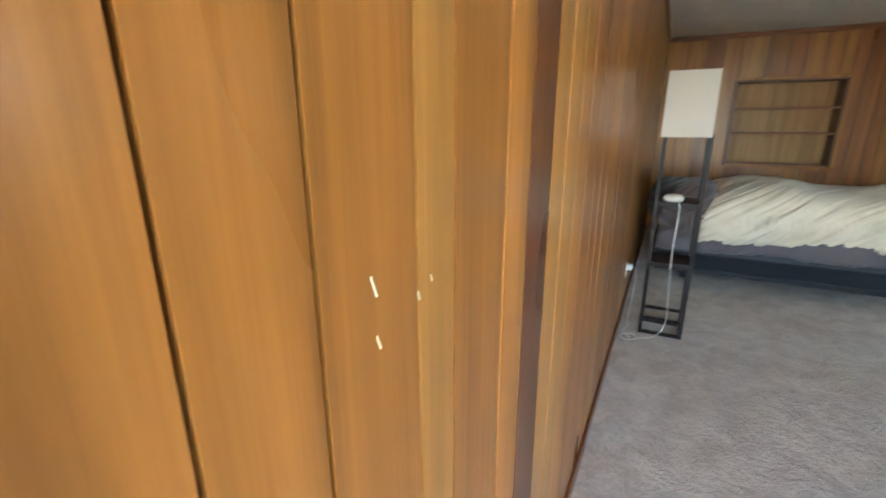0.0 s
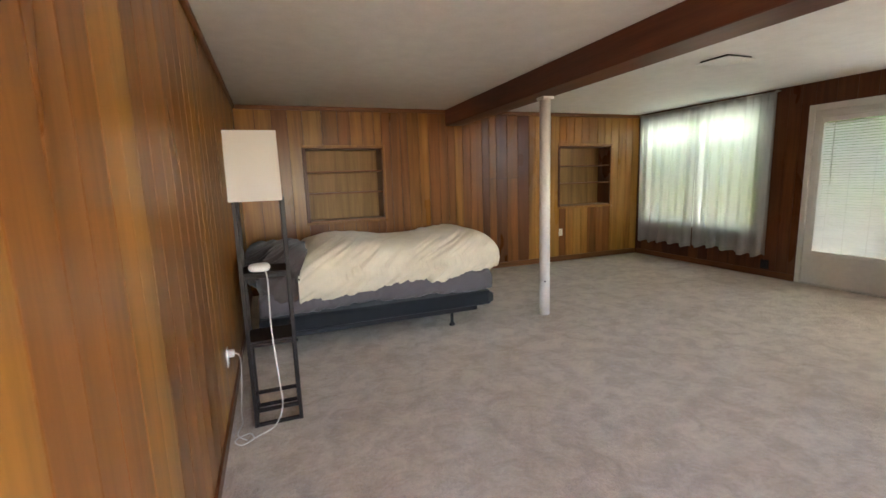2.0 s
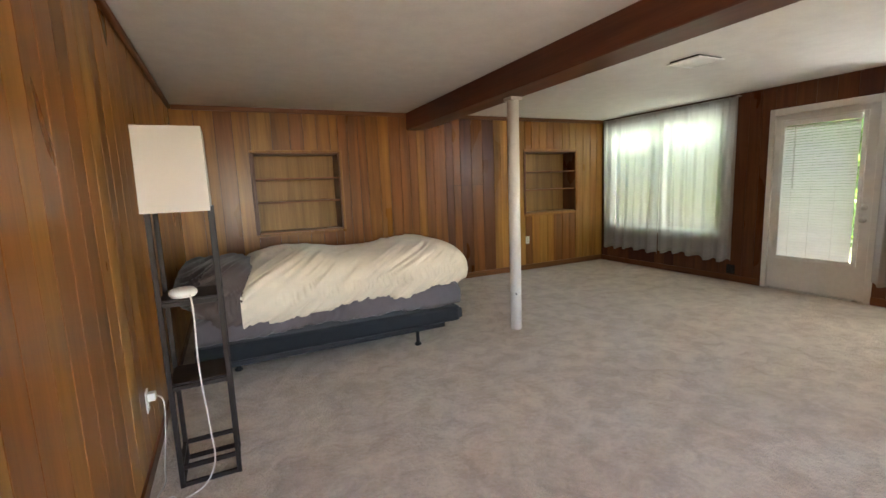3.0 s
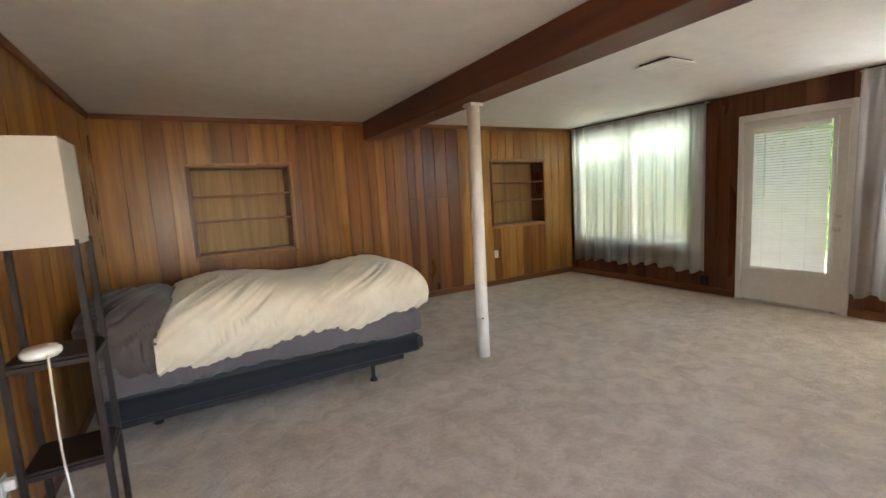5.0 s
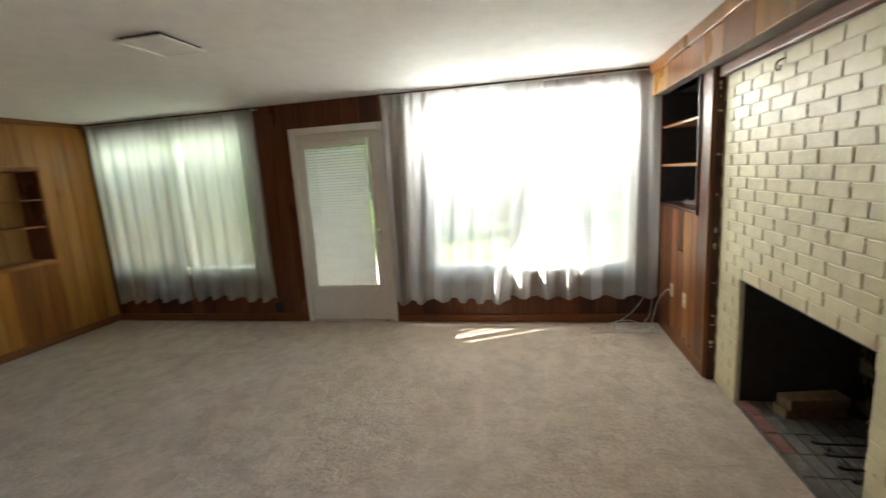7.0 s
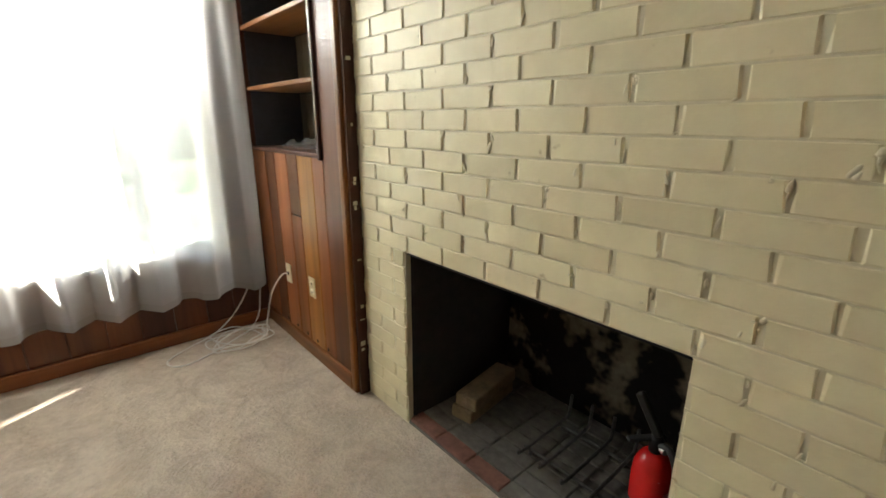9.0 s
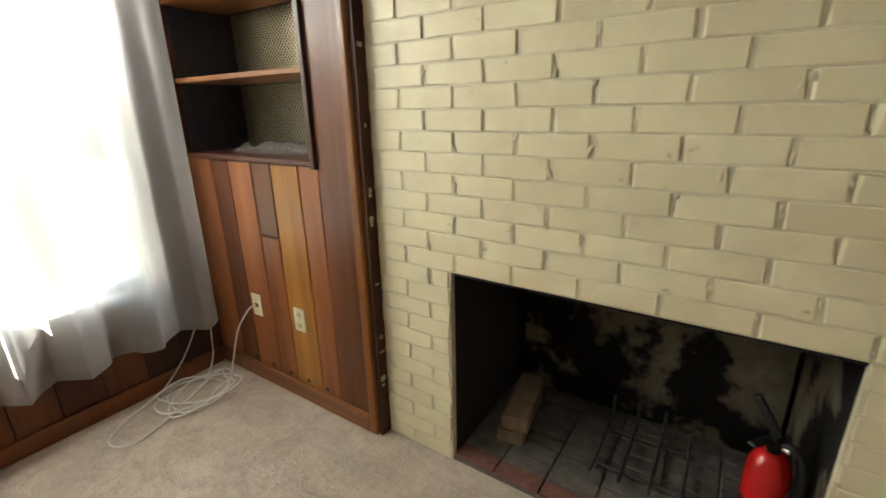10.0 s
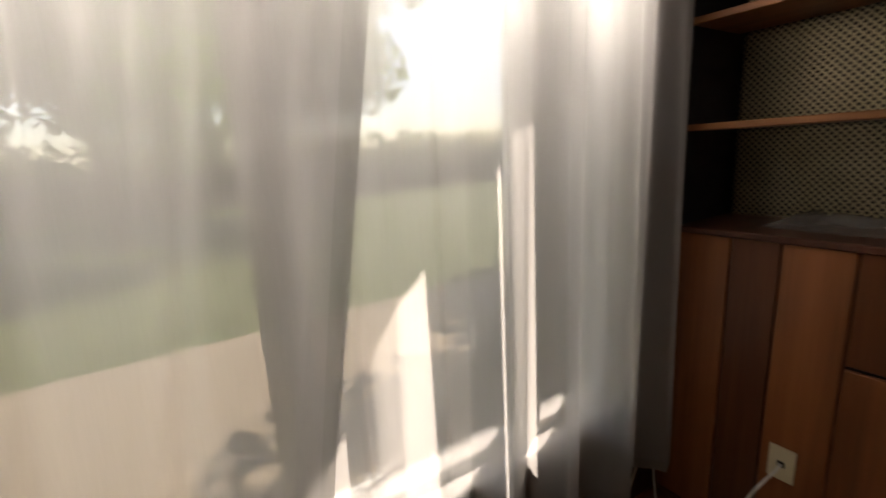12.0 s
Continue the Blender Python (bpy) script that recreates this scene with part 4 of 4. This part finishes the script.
film_sheet("plastic_film", "crumpled clear plastic film on cabinet shelf", 5.32, 5.95, -0.06, 0.14, NZ0, 0.05, 2)
bag = film_sheet("plastic_bag", "crumpled clear plastic bag standing in cabinet niche", -0.13, 0.13, 0.0, 0.19, 0.0, 0.05, 9)
bag.matrix_basis = pose(5.42, -0.04, NZ0 + 0.003, 90, 0, 0)

# ---- inside the fireplace ----
for k, (x, y, z, rz) in enumerate(((4.53, -0.16, 0.027, 8), (4.52, -0.17, 0.092, 10))):
    b = box(-0.055, 0.055, -0.17, 0.17, 0, 0.062, 0.008, None, 2)
    for v in b.verts:
        v.co += Vector((noise.noise(v.co * 20), noise.noise(v.co * 20 + Vector((5, 0, 0))), 0)) * 0.004
    o = part("firebrick", b, LOG, None)
    o.matrix_basis = pose(x, y, z, 0, 0, rz)
    tagged(o, "loose tan firebrick lying on hearth", "brick", "loose firebricks")
grate = thing("fire_grate", "small black iron log grate on hearth", "grate", at=(4.03, -0.16, 0.027))
for x in (-0.15, -0.05, 0.05, 0.15):
    part("bar", tube([(x, 0.17, 0.05), (x, 0.15, 0.035), (x, 0.0, 0.035), (x, -0.15, 0.04), (x, -0.18, 0.06), (x, -0.19, 0.14)], 0.007, 8, 5), STEEL_ROD, grate, "", True)
for y in (0.10, -0.12):
    part("cross_bar", cyl((-0.17, y, 0.025), (0.17, y, 0.025), 0.007, n=10), STEEL_ROD, grate)
    for x in (-0.14, 0.14):
        part("leg", cyl((x, y, 0.0), (x, y, 0.024), 0.007, n=10), STEEL_ROD, grate)

ext = thing("fire_extinguisher", "red fire extinguisher with black hose standing in fireplace", "extinguisher", at=(3.685, 0.02, 0.028))
part("cylinder", lathe([(0.052, 0), (0.056, 0.008), (0.056, 0.30), (0.052, 0.335), (0.038, 0.365), (0.02, 0.38)], 32), RED, ext, "glossy red", True)
part("neck", lathe([(0.018, 0.378), (0.02, 0.39), (0.02, 0.42), (0.014, 0.43)], 20), BLACK_METAL, ext, "", True)
part("lever", box(-0.012, 0.012, -0.012, 0.012, 0.0, 0.13, 0.004), RUBBER, ext).matrix_local = pose(-0.005, 0.0, 0.43, 0, 32, 0)
part("handle", box(-0.012, 0.012, -0.02, 0.09, 0.0, 0.012, 0.004), RUBBER, ext).matrix_local = pose(0, -0.01, 0.415, -4, 0, -40)
part("gauge", cyl((-0.02, 0.012, 0.405), (-0.034, 0.02, 0.405), 0.010), CHROME, ext)
part("hose", tube([(-0.015, 0.01, 0.41), (-0.045, 0.02, 0.415), (-0.072, 0.03, 0.36), (-0.075, 0.035, 0.22), (-0.068, 0.035, 0.10)], 0.010, 10), RUBBER, ext, "", True)
part("nozzle", cyl((-0.068, 0.035, 0.10), (-0.062, 0.035, 0.03), 0.012, 0.016), RUBBER, ext)
part("band", lathe([(0.0575, 0.20), (0.0575, 0.215)], 32), BLACK_METAL, ext)
hook = part("iron_hook", tube([(4.33, YD - 0.002, 2.0), (4.33, YD + 0.03, 1.985), (4.33, YD + 0.035, 1.95), (4.31, YD + 0.03, 1.945), (4.30, YD + 0.03, 1.965)], 0.004), STEEL_ROD, None, "", True)
tagged(hook, "small painted iron hook in brick wall", "hook")
for y, z, dy, dz in ((0.290, 1.295, 0.004, 0.010), (0.293, 1.245, 0.004, 0.007), (0.36, 1.262, 0.005, 0.005), (0.385, 1.272, 0.004, 0.004)):
    o = part("scratch", box(-0.0005, 0.0006, -dy / 4, dy / 4, -dz, dz), MORTAR, wall_a, "pale scratch in varnish")
    o.matrix_local = pose(XA + 0.0005, y, z, 20, 0, 0)


# ---- outdoors ----
ground = structure("ground", box(6.41, 400, -400, 400, -0.6, -0.16), GRASS, "sunlit green lawn", "lawn")
structure("pavement_patio", box(6.40, 9.6, -6, 12, -0.3, -0.10, 0.01), CONCRETE, "tan concrete patio slab outside windows", "patio")
structure("wall_outer_end", box(XC + 0.2, XC + 0.22, -8, -0.2, -0.2, 2.5), STUCCO, "plain outer house wall", "wall")

# unseen eave, sized so its shadow bounds the sun on the curtains
structure("roof_eave", box(XC + 0.2, 6.97, 0.42, 12, 2.45, 2.62, 0.01), STUCCO, "unseen roof eave added to shade windows", "eave")


def foliage(name, pieces, size, material, parent, seed, label=""):
    """Many small leaves inside a set of overlapping ellipsoids (centre, radii, count)."""
    r = np.random.RandomState(seed)
    vs, fs = [], []
    for c, rad, count in pieces:
        d = r.normal(size=(count, 3))
        d /= np.linalg.norm(d, axis=1)[:, None]
        p = np.array(c) + d * np.array(rad) * (r.rand(count, 1) ** 0.4)
        a = r.normal(size=(count, 3))
        a /= np.linalg.norm(a, axis=1)[:, None]
        b = np.cross(a, r.normal(size=(count, 3)))
        b /= np.linalg.norm(b, axis=1)[:, None]
        s = size * (0.6 + 0.8 * r.rand(count, 1))
        k = len(vs)
        quad = np.stack([p - a * s, p + b * s * 0.45, p + a * s, p - b * s * 0.45], axis=1).reshape(-1, 3)
        vs.extend(map(tuple, quad))
        fs.extend((k + 4 * i, k + 4 * i + 1, k + 4 * i + 2, k + 4 * i + 3) for i in range(count))
    me = bpy.data.meshes.new(name)
    me.from_pydata(vs, [], fs)
    me.materials.append(material)
    ob = new(name, me)
    ob.parent = parent
    return tagged(ob, label)


def tree(x, y, h, spread, seed, trunk=0.16, leaves=900, label="leafy green garden tree on the lawn"):
    r = random.Random(seed)
    t = thing("tree", label, "tree", "garden trees", "", (x, y, -0.16))
    part("trunk", tube([(0, 0, 0), (0.05, 0.03, h * 0.25), (-0.03, 0.08, h * 0.5), (0.02, 0, h * 0.8)], trunk, 10, 4), BARK, t, "", True)
    pieces = []
    for k in range(9):
        a = r.uniform(0, 6.28)
        d = spread * r.uniform(0.25, 0.8)
        z = h * r.uniform(0.35, 0.95)
        e = (d * math.cos(a), d * math.sin(a), z)
        part("limb", tube([(0, 0, z * 0.6), (e[0] * 0.5, e[1] * 0.5, z * 0.85), e], trunk * 0.3, 6, 3), BARK, t)
        pieces.append((e, (spread * 0.5, spread * 0.5, h * 0.18), leaves))
    foliage("crown", pieces, 0.16, LEAF, t, seed)
    return t


for k, (x, y, h) in enumerate(((9.9, 8.9, 3.0), (10.5, 7.2, 3.6), (10.2, 10.7, 3.4), (10.9, 5.4, 2.7), (10.6, 12.6, 3.6))):
    tall = thing("shrub", "tall dense sunlit green shrub at patio edge", "shrub", "tall shrubs", "", (x, y, -0.16))
    foliage("shrub_leaves", [((0, 0, h * 0.3), (0.9, 1.1, h * 0.3), 1500), ((0.1, 0.2, h * 0.65), (1.0, 1.1, h * 0.3), 1500), ((0, -0.2, h * 0.9), (0.7, 0.8, h * 0.22), 800)], 0.12, LEAF, tall, 50 + k)
    part("stem", tube([(0, 0, 0), (0.05, 0.05, h * 0.4), (0, 0.1, h * 0.8)], 0.04, 8, 3), BARK, tall)
tree(12.5, 6.5, 6.0, 2.6, 1)
tree(13.5, 10.5, 6.5, 2.8, 2)
tree(16.0, 2.5, 7.0, 3.0, 3)
tree(19.0, -3.0, 8.0, 3.4, 4)
tree(17.5, 7.0, 7.0, 3.2, 5)
tree(22.0, 1.0, 8.0, 3.6, 6)
# unseen tree, its thick trunk placed to keep sun off part of the curtain
tree(9.3, -4.12, 6.5, 1.6, 7, 0.27, 300, "unseen tree placed to shade the window")
hedge = thing("hedge", "dense clipped green hedge along the lawn", "hedge", at=(0, 0, -0.16))
foliage("hedge_leaves", [((24 + 0.6 * math.sin(k), -14 + k * 1.5, 1.2), (0.9, 1.1, 1.5), 520) for k in range(26)], 0.16, LEAF_HEDGE, hedge, 9)
part("hedge_stems", box(23.6, 24.4, -14.5, 24, 0, 1.6), BARK, hedge)
bush = thing("shrub", "bright green leafy shrub outside window", "shrub", at=(9.9, 6.3, -0.16))
foliage("shrub_leaves", [((0.0, 0.0, 1.0), (0.7, 1.0, 1.0), 1600), ((0.1, 1.4, 1.2), (0.7, 0.9, 1.2), 1600), ((0.2, -1.0, 0.7), (0.5, 0.7, 0.7), 900)], 0.08, LEAF, bush, 12)
part("stem", tube([(0, 0, 0), (0.03, 0.05, 0.6), (0, 0.2, 1.2)], 0.03, 8, 3), BARK, bush)


# ---- bricks of the chimney breast ----
def brick_mesh(w, h, seed):
    """A brick under thick paint: uneven, softly rounded rim; face towards +y."""
    r = random.Random(seed * 13 + 1)
    xs = [-w / 2, -w / 2 + 0.0035, -w / 6, w / 6, w / 2 - 0.0035, w / 2]
    zs = [-h / 2, -h / 2 + 0.003, h / 2 - 0.003, h / 2]
    b = bmesh.new()
    front = []
    for jz, z in enumerate(zs):
        row = []
        for ix, x in enumerate(xs):
            ex, ez = ix in (0, 5), jz in (0, 3)
            y = (-0.004 if ex else 0.0) + (-0.0012 if ez else 0.0) + r.uniform(-0.0004, 0.0004)
            row.append(b.verts.new((x + (r.uniform(-0.004, 0.004) if ex else r.uniform(-0.004, 0.004)), y, z + r.uniform(-0.0012, 0.0012))))
        front.append(row)
    for A, B in zip(front, front[1:]):
        for k in range(5):
            b.faces.new((A[k], B[k], B[k + 1], A[k + 1]))
    rim = front[0] + [q[-1] for q in front[1:]] + front[-1][-2::-1] + [q[0] for q in front[-2:0:-1]]
    back = [b.verts.new((v.co.x, -0.013, v.co.z)) for v in rim]
    for k in range(len(rim)):
        n = (k + 1) % len(rim)
        b.faces.new((rim[k], rim[n], back[n], back[k]))
    bmesh.ops.recalc_face_normals(b, faces=b.faces)
    return mesh_of("brick", b, BRICK)


COURSE, LONG = 0.0677, 0.2135
br = random.Random(17)
brick_cache = {}
for j in range(int(BZ1 / COURSE) + 1):
    zc = (j + 0.5) * COURSE
    if zc + COURSE / 2 > BZ1 + 0.02:
        continue
    start = 4.65 - (LONG / 2 if j % 2 else 0) - 12 * LONG
    for i in range(20):
        x0, x1 = start + i * LONG, start + (i + 1) * LONG
        x0, x1 = max(x0, BX0), min(x1, BX1)
        if x1 - x0 < 0.03:
            continue
        spans = [(x0, x1)]
        if zc < FZ + 0.01:
            spans = [s for s in ((x0, min(x1, FX0)), (max(x0, FX1), x1)) if s[1] - s[0] > 0.02]
        for a, b in spans:
            key = (round(b - a, 2), br.randrange(5))
            if key not in brick_cache:
                brick_cache[key] = brick_mesh(key[0] - 0.008, COURSE - 0.0045, len(brick_cache))
            o = new("brick", brick_cache[key])
            o.parent = wall_d
            o.location = ((a + b) / 2 + br.uniform(-0.0015, 0.0015), YD + br.uniform(-0.0008, 0.0008), zc + br.uniform(-0.001, 0.001))
            o.rotation_euler = (br.uniform(-0.004, 0.004), br.uniform(-0.006, 0.006), br.uniform(-0.003, 0.003))

# bed joints, nearly filled flush by the paint
for j in range(1, int(BZ1 / COURSE) + 1):
    z = j * COURSE
    for x0, x1 in (((BX0, FX0), (FX1, BX1)) if z < FZ + 0.004 else ((BX0, BX1),)):
        part("bed_joint", box(x0, x1, YD - 0.006, YD - 0.0022, z - 0.0035, z + 0.0035), MORTAR, wall_d)

# lumps and drips of old paint along the joints
lump_mesh = []
for k in range(4):
    lb = bmesh.new()
    bmesh.ops.create_icosphere(lb, subdivisions=1, radius=1.0)
    lr = random.Random(k + 40)
    for v in lb.verts:
        v.co *= lr.uniform(0.6, 1.2)
    lump_mesh.append(mesh_of("paint_lump", lb, MORTAR, True))
for k in range(230):
    j = br.randrange(3, 29)
    i = br.randrange(0, 9)
    x = 3.158 + i * LONG + (LONG / 2 if j % 2 else 0) + br.uniform(-0.02, 0.03) * (br.random() < 0.4)
    z = (j + br.uniform(0.05, 0.95)) * COURSE
    if x > BX1 - 0.03 or (FX0 - 0.02 < x < FX1 + 0.02 and z < FZ + 0.02):
        continue
    o = new("paint_lump", br.choice(lump_mesh))
    o.parent = wall_d
    o.location = (x, YD - 0.002, z)
    o.scale = (br.uniform(0.003, 0.009), br.uniform(0.003, 0.006), br.uniform(0.004, 0.022))
    o.rotation_euler = (0, br.uniform(-0.6, 0.6), 0)
